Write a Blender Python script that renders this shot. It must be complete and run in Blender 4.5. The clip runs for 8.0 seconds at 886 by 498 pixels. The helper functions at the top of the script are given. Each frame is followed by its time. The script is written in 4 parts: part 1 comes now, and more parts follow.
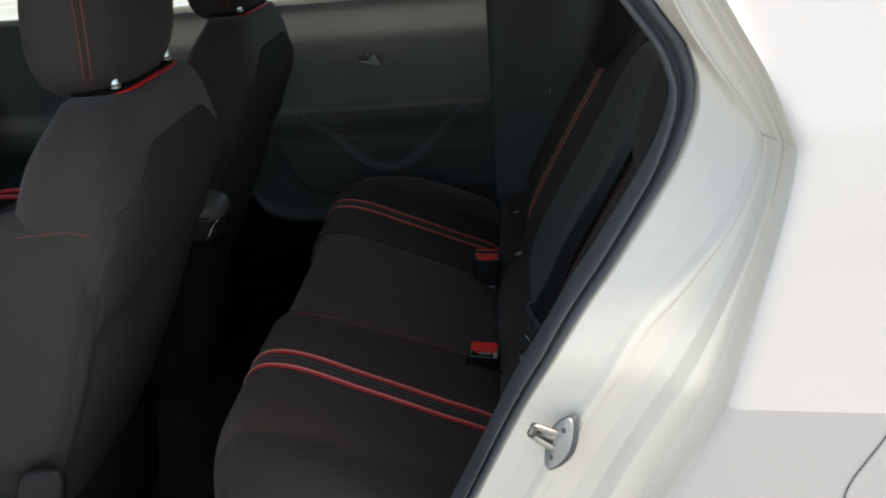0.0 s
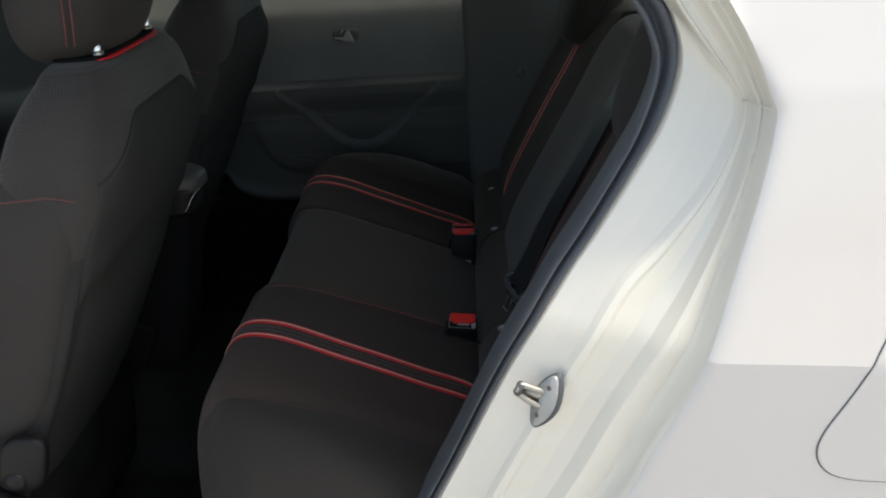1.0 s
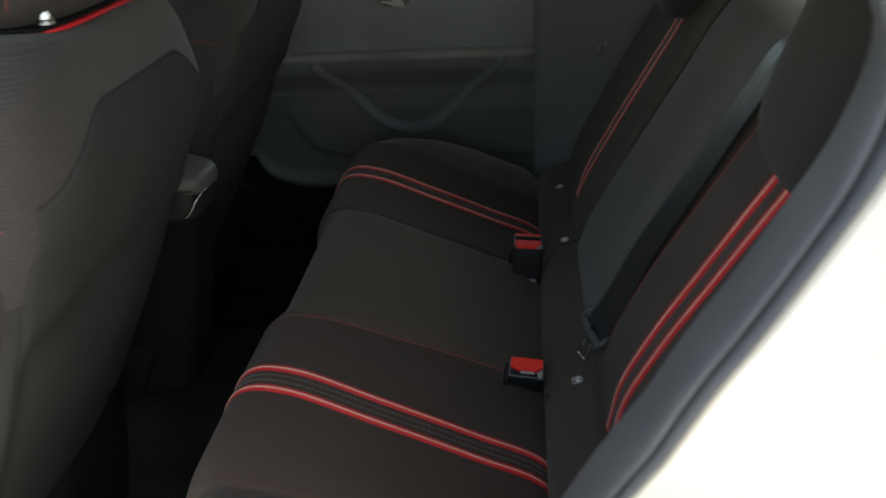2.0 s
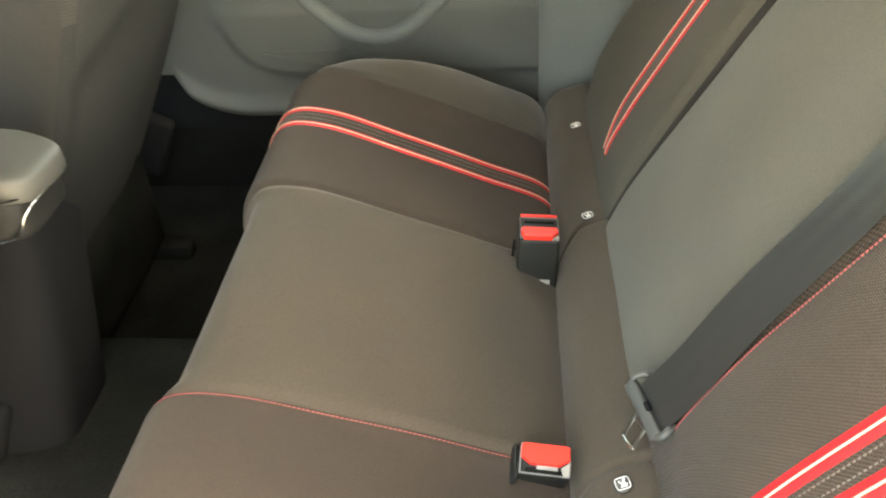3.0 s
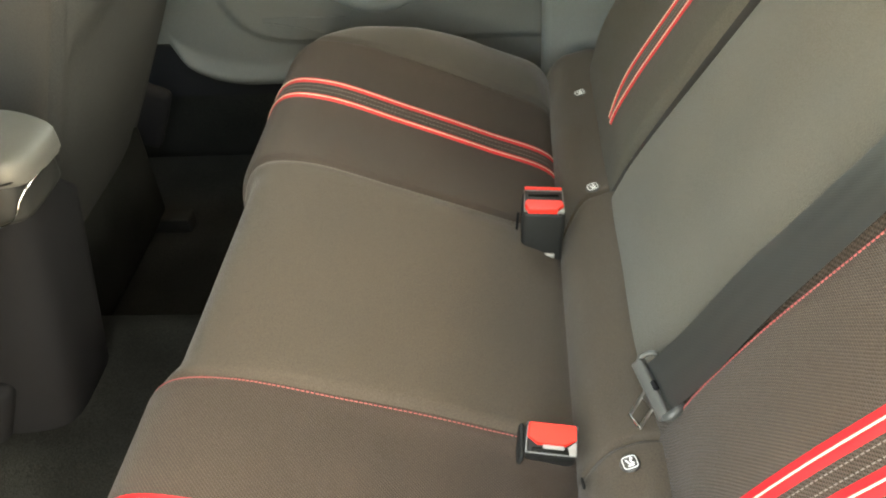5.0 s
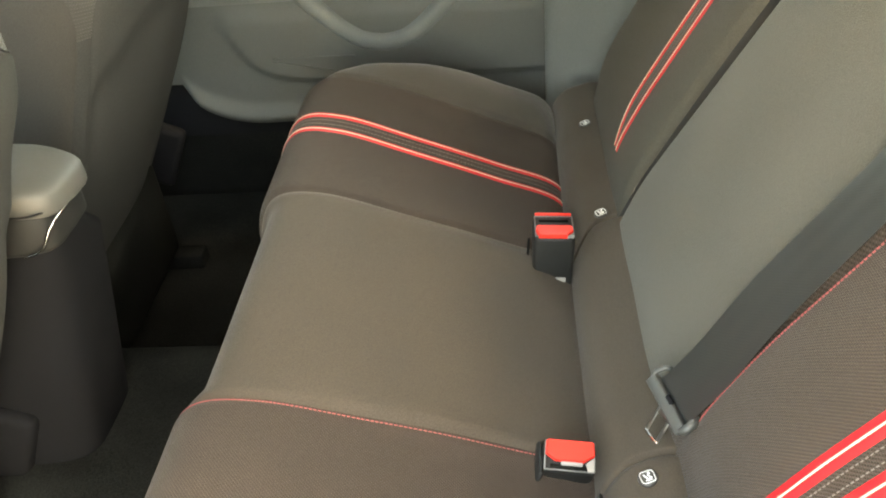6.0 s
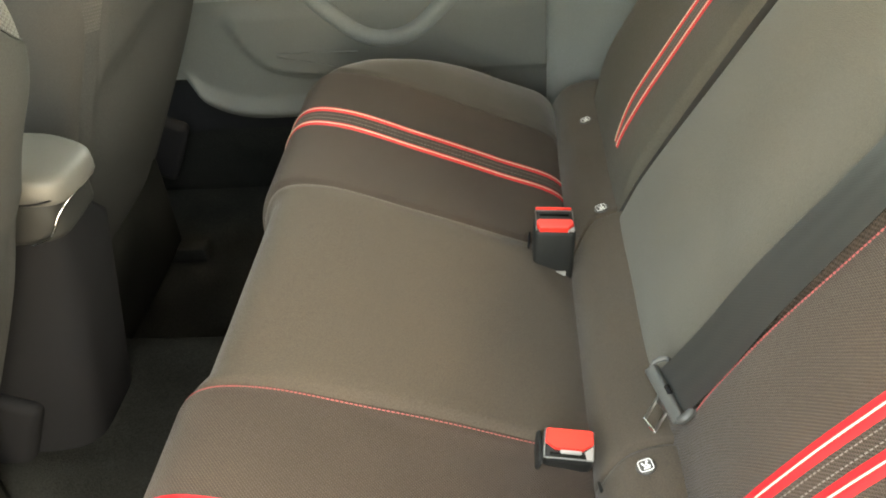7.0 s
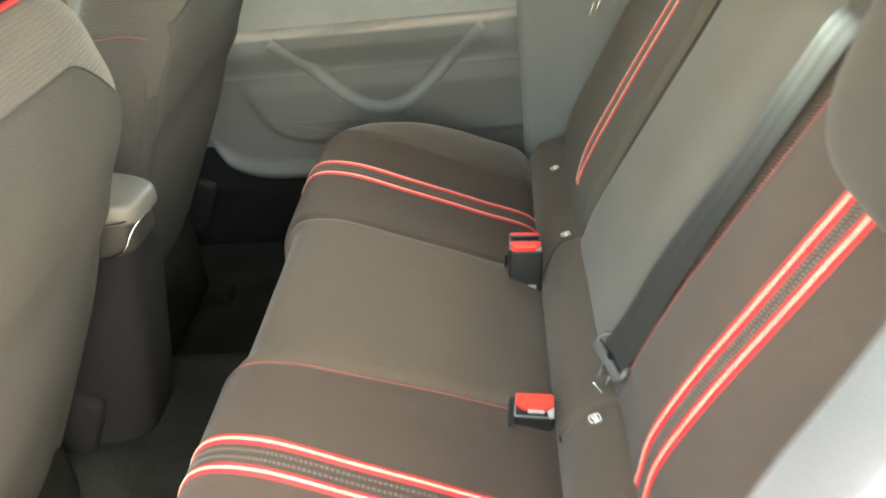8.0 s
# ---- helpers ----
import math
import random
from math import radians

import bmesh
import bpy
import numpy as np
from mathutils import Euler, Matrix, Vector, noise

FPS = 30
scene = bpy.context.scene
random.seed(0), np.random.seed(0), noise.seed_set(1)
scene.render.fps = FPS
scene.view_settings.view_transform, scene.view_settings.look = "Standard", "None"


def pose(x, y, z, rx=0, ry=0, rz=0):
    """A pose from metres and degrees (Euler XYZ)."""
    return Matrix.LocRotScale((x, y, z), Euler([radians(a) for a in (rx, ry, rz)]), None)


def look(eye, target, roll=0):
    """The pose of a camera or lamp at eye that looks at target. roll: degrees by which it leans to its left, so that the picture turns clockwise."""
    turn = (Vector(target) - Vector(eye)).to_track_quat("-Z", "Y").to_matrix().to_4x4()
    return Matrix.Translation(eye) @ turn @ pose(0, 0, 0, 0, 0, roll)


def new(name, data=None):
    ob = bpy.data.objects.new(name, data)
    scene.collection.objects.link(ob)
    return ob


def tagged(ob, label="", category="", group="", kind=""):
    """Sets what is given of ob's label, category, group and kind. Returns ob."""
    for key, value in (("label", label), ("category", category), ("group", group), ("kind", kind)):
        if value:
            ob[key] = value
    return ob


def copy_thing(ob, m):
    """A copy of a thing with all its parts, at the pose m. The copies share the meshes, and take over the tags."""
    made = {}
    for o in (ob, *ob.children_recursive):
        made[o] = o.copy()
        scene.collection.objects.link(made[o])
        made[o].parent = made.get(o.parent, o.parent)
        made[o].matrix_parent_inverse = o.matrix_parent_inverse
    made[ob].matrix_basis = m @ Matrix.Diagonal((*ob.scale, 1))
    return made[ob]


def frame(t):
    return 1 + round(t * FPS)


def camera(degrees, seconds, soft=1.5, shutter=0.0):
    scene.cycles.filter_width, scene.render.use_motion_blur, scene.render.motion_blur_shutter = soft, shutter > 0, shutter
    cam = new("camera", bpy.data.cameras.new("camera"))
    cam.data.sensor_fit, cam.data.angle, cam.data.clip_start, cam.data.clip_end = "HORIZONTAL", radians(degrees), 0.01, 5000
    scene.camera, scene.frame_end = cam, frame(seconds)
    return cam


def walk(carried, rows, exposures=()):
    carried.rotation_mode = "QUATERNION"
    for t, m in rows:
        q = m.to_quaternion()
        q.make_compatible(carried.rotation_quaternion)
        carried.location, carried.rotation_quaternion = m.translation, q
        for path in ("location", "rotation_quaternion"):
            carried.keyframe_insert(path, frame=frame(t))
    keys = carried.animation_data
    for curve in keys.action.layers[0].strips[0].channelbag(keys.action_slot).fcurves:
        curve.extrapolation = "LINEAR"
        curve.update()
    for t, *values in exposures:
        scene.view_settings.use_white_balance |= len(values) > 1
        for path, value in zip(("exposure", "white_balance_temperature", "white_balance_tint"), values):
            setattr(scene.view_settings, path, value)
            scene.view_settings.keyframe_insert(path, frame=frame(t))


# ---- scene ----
cam = camera(55.6, 8.0, soft=1.9, shutter=0.4)
PATH = [
    (0, (0.495, -1.449, 1.313), (0.321, 0.375, 0.511), -5.0),
    (0.5, (0.457, -1.477, 1.307), (0.393, 0.349, 0.495), -4.1),
    (1, (0.472, -1.475, 1.3), (0.378, 0.338, 0.462), -4.0),
    (1.5, (0.488, -1.392, 1.278), (0.322, 0.408, 0.422), -2.9),
    (1.7, (0.469, -1.312, 1.269), (0.277, 0.482, 0.407), -3.0),
    (2.8, (0.404, -0.767, 1.202), (0.199, 0.863, 0.062), -4.7),
    (3, (0.404, -0.706, 1.193), (0.235, 0.893, 0.003), -4.1),
    (3.5, (0.399, -0.665, 1.179), (0.265, 0.883, -0.079), -3.6),
    (4, (0.401, -0.674, 1.187), (0.254, 0.85, -0.1), -3.8),
    (4.5, (0.403, -0.68, 1.197), (0.239, 0.84, -0.093), -4.3),
    (6, (0.391, -0.713, 1.199), (0.211, 0.886, 0.012), -6.0),
    (6.5, (0.384, -0.733, 1.191), (0.198, 0.867, 0.005), -5.7),
    (7, (0.388, -0.728, 1.198), (0.211, 0.873, 0.012), -5.5),
    (7.5, (0.387, -0.753, 1.204), (0.204, 0.879, 0.062), -5.7),
    (7.7, (0.399, -0.8, 1.218), (0.215, 0.868, 0.13), -6.2),
    (7.9, (0.416, -0.906, 1.242), (0.234, 0.793, 0.203), -6.6),
    (8, (0.424, -0.958, 1.246), (0.245, 0.754, 0.228), -6.7),
]
walk(cam, [(t, look(eye, target, roll)) for t, eye, target, roll in PATH], exposures=[(0, 1.18, 7200, 5), (1.7, 1.18, 7200, 5), (2.8, 5.23, 11700, 3), (7.2, 5.23, 11800, 3), (8, 5.26, 10800, 4)])

# ---- world and light ----
world = bpy.data.worlds.new("sky")
scene.world = world
world.use_nodes = True
_n = world.node_tree.nodes
_sky = _n.new("ShaderNodeTexSky")
_sky.sky_type, _sky.sun_disc = "NISHITA", False
_sky.sun_elevation, _sky.sun_rotation = radians(66), radians(90)
_sky.air_density, _sky.dust_density, _sky.ozone_density = 1.0, 4.0, 1.0
world.node_tree.links.new(_sky.outputs[0], _n["Background"].inputs[0])
_n["Background"].inputs[1].default_value = 0.15
sun = new("sun", bpy.data.lights.new("sun", "SUN"))
sun.data.energy, sun.data.angle, sun.data.color = 1.2, radians(6), (1.0, 0.95, 0.88)
sun.matrix_world = look((3.6, -0.55, 8.0), (0.3, 0.0, 0.6))


# ---- materials ----
def material(name, color, rough=0.6, metal=0.0, grain=0.0, grain_scale=300.0, stain=0.0, stain_scale=9.0, bump=0.0, sheen=0.0, coat=0.0,
             weave=0.0, weave_size=0.003, spec=0.5, upright=False):
    """A surface with colour variation at two scales, fine relief and, for cloth, a woven relief."""
    m = bpy.data.materials.new(name)
    m.use_nodes = True
    nt = m.node_tree
    b = nt.nodes["Principled BSDF"]
    b.inputs["Roughness"].default_value, b.inputs["Metallic"].default_value = rough, metal
    b.inputs["Specular IOR Level"].default_value = spec
    b.inputs["Coat Weight"].default_value, b.inputs["Coat Roughness"].default_value = coat, 0.06
    b.inputs["Sheen Weight"].default_value, b.inputs["Sheen Roughness"].default_value = sheen, 0.45
    add, link = nt.nodes.new, nt.links.new
    co = add("ShaderNodeTexCoord").outputs["Object"]

    def noisy(scale, detail):
        t = add("ShaderNodeTexNoise")
        t.inputs["Scale"].default_value, t.inputs["Detail"].default_value = scale, detail
        link(co, t.inputs["Vector"])
        return t.outputs[0]

    def scaled(sock, lo, hi):
        r = add("ShaderNodeMapRange")
        r.inputs["From Min"].default_value, r.inputs["From Max"].default_value = 0.3, 0.7
        r.inputs["To Min"].default_value, r.inputs["To Max"].default_value = lo, hi
        link(sock, r.inputs["Value"])
        return r.outputs[0]

    def math_node(op, a, c):
        n = add("ShaderNodeMath")
        n.operation = op
        for i, v in enumerate((a, c)):
            if isinstance(v, (int, float)):
                n.inputs[i].default_value = v
            else:
                link(v, n.inputs[i])
        return n.outputs[0]

    fine, broad = noisy(grain_scale, 3), noisy(stain_scale, 4)
    factor = math_node("MULTIPLY", scaled(fine, 1 - grain, 1 + grain), scaled(broad, 1 - stain, 1 + stain))
    height = fine
    if weave:
        sep = add("ShaderNodeSeparateXYZ")
        link(co, sep.inputs[0])
        k = 2 * math.pi / weave_size
        if upright:
            run, over = sep.outputs[2], math_node("ADD", sep.outputs[0], sep.outputs[1])
        else:
            up = math_node("ADD", math_node("MULTIPLY", sep.outputs[0], 1.15), math_node("MULTIPLY", sep.outputs[2], 0.45))
            run, over = math_node("ADD", up, sep.outputs[1]), math_node("SUBTRACT", up, sep.outputs[1])
        a = math_node("SINE", math_node("MULTIPLY", over, k), 0.0)
        c = math_node("SINE", math_node("MULTIPLY", run, k), 0.0)
        knit = math_node("ADD", math_node("MULTIPLY", math_node("MULTIPLY", a, c), 0.55), math_node("MULTIPLY", c, 0.45))
        factor = math_node("MULTIPLY", factor, math_node("ADD", 1.0, math_node("MULTIPLY", knit, weave)))
        height = math_node("ADD", fine, math_node("MULTIPLY", knit, 1.2))
    mix = add("ShaderNodeVectorMath")
    mix.operation = "SCALE"
    mix.inputs[0].default_value = color
    link(factor, mix.inputs["Scale"])
    link(mix.outputs[0], b.inputs["Base Color"])
    if bump:
        bp = add("ShaderNodeBump")
        bp.inputs["Strength"].default_value, bp.inputs["Distance"].default_value = bump, 0.001
        link(height, bp.inputs["Height"])
        link(bp.outputs[0], b.inputs["Normal"])
        link(scaled(broad, rough * 0.9, min(1.0, rough * 1.1)), b.inputs["Roughness"])
    return m


M_INSERT = material("woven seat cloth", (0.0570, 0.0452, 0.0350), 0.85, grain=0.22, grain_scale=800, stain=0.08, bump=0.6, sheen=0.1, spec=0.2)
M_MESH = material("fine mesh seat cloth", (0.0455, 0.0340, 0.0276), 0.85, grain=0.20, grain_scale=700, stain=0.10, bump=0.5, sheen=0.08, spec=0.15,
                  weave=0.58, weave_size=0.0033)
M_FRONT = material("front seat mesh cloth", (0.042, 0.039, 0.037), 0.85, grain=0.14, grain_scale=600, stain=0.10, bump=0.5, sheen=0.15, spec=0.2, weave=0.20, weave_size=0.0040, upright=True)
M_BACK = material("grey woven backrest cloth", (0.076, 0.0706, 0.0592), 0.8, grain=0.20, grain_scale=800, stain=0.08, bump=0.6, sheen=0.1, spec=0.25)
M_FCOVER = material("charcoal seat back cloth", (0.0375, 0.0372, 0.0365), 0.9, grain=0.2, grain_scale=700, stain=0.10, bump=0.4, sheen=0.0, spec=0.06)
M_DOORLOW = material("grained charcoal lower door plastic", (0.060, 0.063, 0.060), 0.62, grain=0.14, grain_scale=800, stain=0.08, bump=0.5)
M_PANEL = material("grained mid grey trim", (0.105, 0.112, 0.109), 0.7, grain=0.14, grain_scale=800, stain=0.08, bump=0.5)
M_DOORIN = material("pale grey door cloth lifted for glare", (0.165, 0.178, 0.176), 0.8, grain=0.14, grain_scale=800, stain=0.08, bump=0.5)
M_FSIDE = material("front seat side cloth", (0.038, 0.035, 0.033), 0.85, grain=0.14, grain_scale=700, stain=0.10, bump=0.5, sheen=0.05, spec=0.2)
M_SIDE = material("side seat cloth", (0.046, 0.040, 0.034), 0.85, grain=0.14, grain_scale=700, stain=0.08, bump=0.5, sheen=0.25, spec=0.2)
M_NARROW = material("dark grey backrest cloth", (0.062, 0.0570, 0.0475), 0.85, grain=0.18, grain_scale=700, stain=0.08, bump=0.6, sheen=0.03, spec=0.2)
# M_SIDE cloth in a darker tone, offsetting doorway light on near panel and headrests
M_OUTER = material("darkened side seat cloth", (0.026, 0.0235, 0.0215), 0.85, grain=0.14, grain_scale=700, stain=0.08, bump=0.5, sheen=0.08, spec=0.2)
M_RED = material("red piping", (0.56, 0.011, 0.020), 0.55, grain=0.06, grain_scale=500, bump=0.2)
M_PALE = material("pale thread", (0.66, 0.53, 0.40), 0.6, grain=0.1, grain_scale=900, bump=0.2)
M_REDTHREAD = material("red thread", (0.32, 0.070, 0.070), 0.75, grain=0.1, grain_scale=900)
M_DULLTHREAD = material("dull red thread", (0.13, 0.036, 0.036), 0.8, grain=0.1, grain_scale=900)
M_DARKSTEEL = material("dark steel", (0.16, 0.15, 0.14), 0.35, metal=0.9, grain=0.08, stain=0.1)
M_GREYTHREAD = material("grey thread", (0.125, 0.110, 0.102), 0.7, grain=0.1, grain_scale=900)
M_BUTTON = material("red button plastic", (0.78, 0.024, 0.016), 0.5, grain=0.03, stain=0.04)
M_BLACK = material("black plastic", (0.011, 0.011, 0.0105), 0.6, grain=0.12, grain_scale=900, stain=0.06, bump=0.25, spec=0.25)
M_GLOSS = material("glossy black plastic", (0.010, 0.010, 0.011), 0.42, grain=0.05, stain=0.05, spec=0.25)
M_DEEP = material("matt black plastic", (0.008, 0.008, 0.009), 0.75, grain=0.12, grain_scale=900, stain=0.08, bump=0.3, spec=0.05)
M_TRIM = material("grained dark grey trim", (0.068, 0.072, 0.069), 0.7, grain=0.15, grain_scale=800, stain=0.08, bump=0.5)
M_CARPET = material("black carpet", (0.0105, 0.0110, 0.0103), 1.0, grain=0.5, grain_scale=500, stain=0.35, bump=1.0, spec=0.01)
M_GREY = material("grey latch plastic", (0.15, 0.155, 0.15), 0.4, grain=0.06, stain=0.06, bump=0.15)
M_WEB = material("dark seat belt webbing", (0.016, 0.0170, 0.0172), 0.39, grain=0.2, grain_scale=900, stain=0.06, bump=0.10, spec=1.0, weave=0.45, weave_size=0.0026)
M_PALEGREY = material("pale grey plastic", (0.26, 0.25, 0.235), 0.5, stain=0.05)
M_DISC = material("brown-black plastic", (0.045, 0.042, 0.038), 0.4, grain=0.06, stain=0.06)
M_PLATE = material("dull pale steel", (0.40, 0.41, 0.41), 0.4, metal=0.3, grain=0.05, stain=0.08)
M_TONGUE = material("grey tongue plastic", (0.052, 0.053, 0.051), 0.42, grain=0.06, stain=0.06, bump=0.15)
M_CHROME = material("chrome", (0.75, 0.75, 0.75), 0.15, metal=1.0, stain=0.05)
M_STEEL = material("zinc plated steel", (0.40, 0.385, 0.345), 0.38, metal=1.0, grain=0.08, stain=0.15, bump=0.1)
M_WHITE = material("white mark", (0.80, 0.80, 0.78), 0.5, stain=0.03)
M_LEATHER = material("grey padded vinyl", (0.062, 0.060, 0.055), 0.50, grain=0.08, grain_scale=900, stain=0.06, bump=0.35)
# one car paint in two tones: panels darker, jamb lighter, to balance the light
M_PAINT = material("white car paint", (0.595, 0.575, 0.562), 0.28, grain=0.012, grain_scale=900, stain=0.015, stain_scale=3, coat=0.8)
M_JAMB = material("white car paint lightened for jamb", (0.75, 0.72, 0.635), 0.35, grain=0.012, grain_scale=900, stain=0.03, stain_scale=6, coat=0.9)
M_RUBBER = material("black rubber seal", (0.080, 0.088, 0.100), 0.5, grain=0.1, grain_scale=600, stain=0.1, bump=0.3)
M_LINER = material("grey headliner", (0.42, 0.42, 0.40), 0.95, grain=0.1, grain_scale=600, stain=0.03, bump=0.4)
M_GROUND = material("grey concrete", (0.40, 0.39, 0.37), 0.85, grain=0.2, grain_scale=120, stain=0.2, stain_scale=1.2, bump=0.6)
M_GLASS = bpy.data.materials.new("green tinted window glass")
M_GLASS.use_nodes = True
_g = M_GLASS.node_tree
_clear, _shine, _mix, _fres = (_g.nodes.new("ShaderNode" + k) for k in ("BsdfTransparent", "BsdfGlossy", "MixShader", "Fresnel"))
_clear.inputs["Color"].default_value = (0.90, 0.98, 0.96, 1)
_shine.inputs["Roughness"].default_value = 0.02
_g.links.new(_fres.outputs[0], _mix.inputs[0])
_g.links.new(_clear.outputs[0], _mix.inputs[1])
_g.links.new(_shine.outputs[0], _mix.inputs[2])
_g.links.new(_mix.outputs[0], _g.nodes["Material Output"].inputs["Surface"])


# ---- building helpers ----
def thing(name, at, label, category, group="", kind=""):
    """An Empty at the base of a thing."""
    e = new(name)
    e.location, e.empty_display_size = at, 0.05
    return tagged(e, label, category, group, kind)


def root(ob):
    """The world place of a thing or part while building (things only move, they do not turn)."""
    return Vector(ob.location) + (root(ob.parent) if ob.parent and ob.parent.type == "EMPTY" else Vector())


def part(name, bm, mat, parent=None, label="", smooth=True):
    """One mesh object, in world coordinates, under a thing or a part."""
    bmesh.ops.recalc_face_normals(bm, faces=bm.faces)
    for f in bm.faces:
        f.smooth = smooth
    me = bpy.data.meshes.new(name)
    bm.to_mesh(me)
    bm.free()
    me.materials.append(mat)
    ob = new(name, me)
    if parent:
        ob.parent = parent
        if parent.type == "EMPTY":
            ob.matrix_parent_inverse = Matrix.Translation(-root(parent))
    if label:
        ob["label"] = label
    return ob


def spline(points, u):
    """A point on the smooth curve through the points, u from 0 to 1."""
    n = len(points) - 1
    f = min(max(u, 0.0), 1.0) * n
    i = min(int(f), n - 1)
    t = f - i
    p = [Vector(points[min(max(i + k, 0), n)]) for k in (-1, 0, 1, 2)]
    return 0.5 * (2 * p[1] + (p[2] - p[0]) * t + (2 * p[0] - 5 * p[1] + 4 * p[2] - p[3]) * t * t + (3 * p[1] - p[0] - 3 * p[2] + p[3]) * t**3)


def steps(a, b, n):
    return [a + (b - a) * i / n for i in range(n + 1)]


def smooth01(a, b, x):
    t = min(max((x - a) / (b - a), 0.0), 1.0)
    return t * t * (3 - 2 * t)


def sheet(fn, us, vs, bm=None, closed=False):
    """A grid of faces over fn(u, v)."""
    bm = bm or bmesh.new()
    rows = [[bm.verts.new(fn(u, v)) for v in vs] for u in us]
    n = len(vs)
    for r0, r1 in zip(rows, rows[1:]):
        for j in range(n if closed else n - 1):
            k = (j + 1) % n
            bm.faces.new((r0[j], r0[k], r1[k], r1[j]))
    return bm


def box(size, at=(0, 0, 0), turn=None, bevel=0.004, segments=2, bm=None):
    """A block with rounded edges."""
    bm = bm or bmesh.new()
    m = Matrix.Translation(at) @ (turn or Matrix()) @ Matrix.Diagonal((*size, 1))
    made = bmesh.ops.create_cube(bm, size=1.0, matrix=m)["verts"]
    if bevel:
        edges = list({e for v in made for e in v.link_edges})
        bmesh.ops.bevel(bm, geom=edges, offset=bevel, segments=segments, profile=0.5, affect="EDGES", clamp_overlap=True)
    return bm


def tube(points, radius, sides=8, bm=None, flat=1.0, smooth_steps=0):
    """A round bar along points."""
    bm = bm or bmesh.new()
    pts = [Vector(p) for p in points]
    if smooth_steps:
        pts = [spline(points, u) for u in steps(0, 1, smooth_steps)]
    rings = []
    side = None
    for i, p in enumerate(pts):
        d = (pts[min(i + 1, len(pts) - 1)] - pts[max(i - 1, 0)]).normalized()
        if side is None:
            side = d.orthogonal().normalized()
        side = (side - d * side.dot(d)).normalized()
        up = d.cross(side)
        rings.append([bm.verts.new(p + radius * (math.cos(a) * side + flat * math.sin(a) * up)) for a in [2 * math.pi * k / sides for k in range(sides)]])
    for r0, r1 in zip(rings, rings[1:]):
        for j in range(sides):
            bm.faces.new((r0[j], r0[(j + 1) % sides], r1[(j + 1) % sides], r1[j]))
    bm.faces.new(rings[0][::-1])
    bm.faces.new(rings[-1])
    return bm


def axes(x, y, z):
    """A turn from three axis directions."""
    return Matrix((x, y, z)).transposed().to_4x4()


def pillow(center, half, power=3.0, bend=None, bm=None, rings=24, sides=40):
    """A padded block: a rounded box with swelling faces."""
    bm = bm or bmesh.new()

    def at(v, u):
        def sp(c, e):
            return math.copysign(abs(c) ** e, c)
        e = 2.0 / power
        p = Vector((half[0] * sp(math.cos(v), e) * sp(math.cos(u), e), half[1] * sp(math.cos(v), e) * sp(math.sin(u), e), half[2] * sp(math.sin(v), e)))
        return Vector(center) + (bend(p) if bend else p)
    sheet(at, steps(-math.pi / 2 + 0.001, math.pi / 2 - 0.001, rings), steps(0, 2 * math.pi * (1 - 1 / sides), sides - 1), bm, closed=True)
    bmesh.ops.remove_doubles(bm, verts=bm.verts, dist=0.0004)
    return bm


def slab_quad(corners, thick):
    """A flat plate between four corners."""
    bm = bmesh.new()
    rows = [[bm.verts.new(c + thick * k) for c in corners] for k in (-0.5, 0.5)]
    bm.faces.new(rows[0][::-1])
    bm.faces.new(rows[1])
    for i in range(4):
        bm.faces.new((rows[0][i], rows[0][(i + 1) % 4], rows[1][(i + 1) % 4], rows[1][i]))
    return bm


def normal_of(fn, u, v, flip=1):
    e = 0.002
    a, b = fn(u + e, v) - fn(u - e, v), fn(u, v + e) - fn(u, v - e)
    return flip * a.cross(b).normalized()


def ribbon(fn, y_of, ss, width, lift, flip, bm=None):
    """A raised cord laid along a padded surface fn(y, s)."""
    def at(s, w):
        n = normal_of(fn, y_of(s), s, flip)
        return fn(y_of(s) + w * width / 2, s) + n * (lift * (1 - w * w * 0.98) - 0.0004)
    return sheet(at, ss, (-1, -0.75, -0.3, 0.3, 0.75, 1), bm)


def stitches(fn, y_of, s0, s1, count, width, lift, flip, fill=0.62):
    """A row of single stitches along a padded surface."""
    bm = bmesh.new()
    for i in range(count):
        a = s0 + (s1 - s0) * i / count
        b = a + (s1 - s0) / count * fill
        ribbon(fn, y_of, (a, (a + b) / 2, b), width, lift, flip, bm)
    return bm


# ---- ground ----
ground = part("ground", sheet(lambda x, y: Vector((x, y, 0.0)), (-300, -20, -4, 0, 4, 20, 300), (-300, -20, -4, 0, 4, 20, 300)), M_GROUND)
tagged(ground, "plain grey concrete ground under the car", "ground", kind="structure")

# ---- car body: near side, with the open rear doorway ----
def tuck(z, crease=0.866):
    """How far the car's side leans in at a height: outermost at the crease."""
    return -0.0041 + (0.235 * (z - crease) if z > crease else 0.10 * (crease - z))


# the doorway's outline, (x, z), from the foot of the rear edge round by the roof and the centre pillar
FRONT_SIDE = [(0.28, 1.40), (-0.02, 1.41), (-0.30, 1.38), (-0.42, 1.20), (-0.46, 0.90), (-0.47, 0.60), (-0.46, 0.40), (-0.38, 0.33), (-0.10, 0.325), (0.12, 0.335)]
EDGE_IN = [(0.30, 0.45), (0.39, 0.606), (0.476, 0.795), (0.529, 0.894), (0.573, 0.958), (0.600, 0.999), (0.626, 1.042), (0.646, 1.095), (0.644, 1.13), (0.615, 1.18), (0.50, 1.31)]
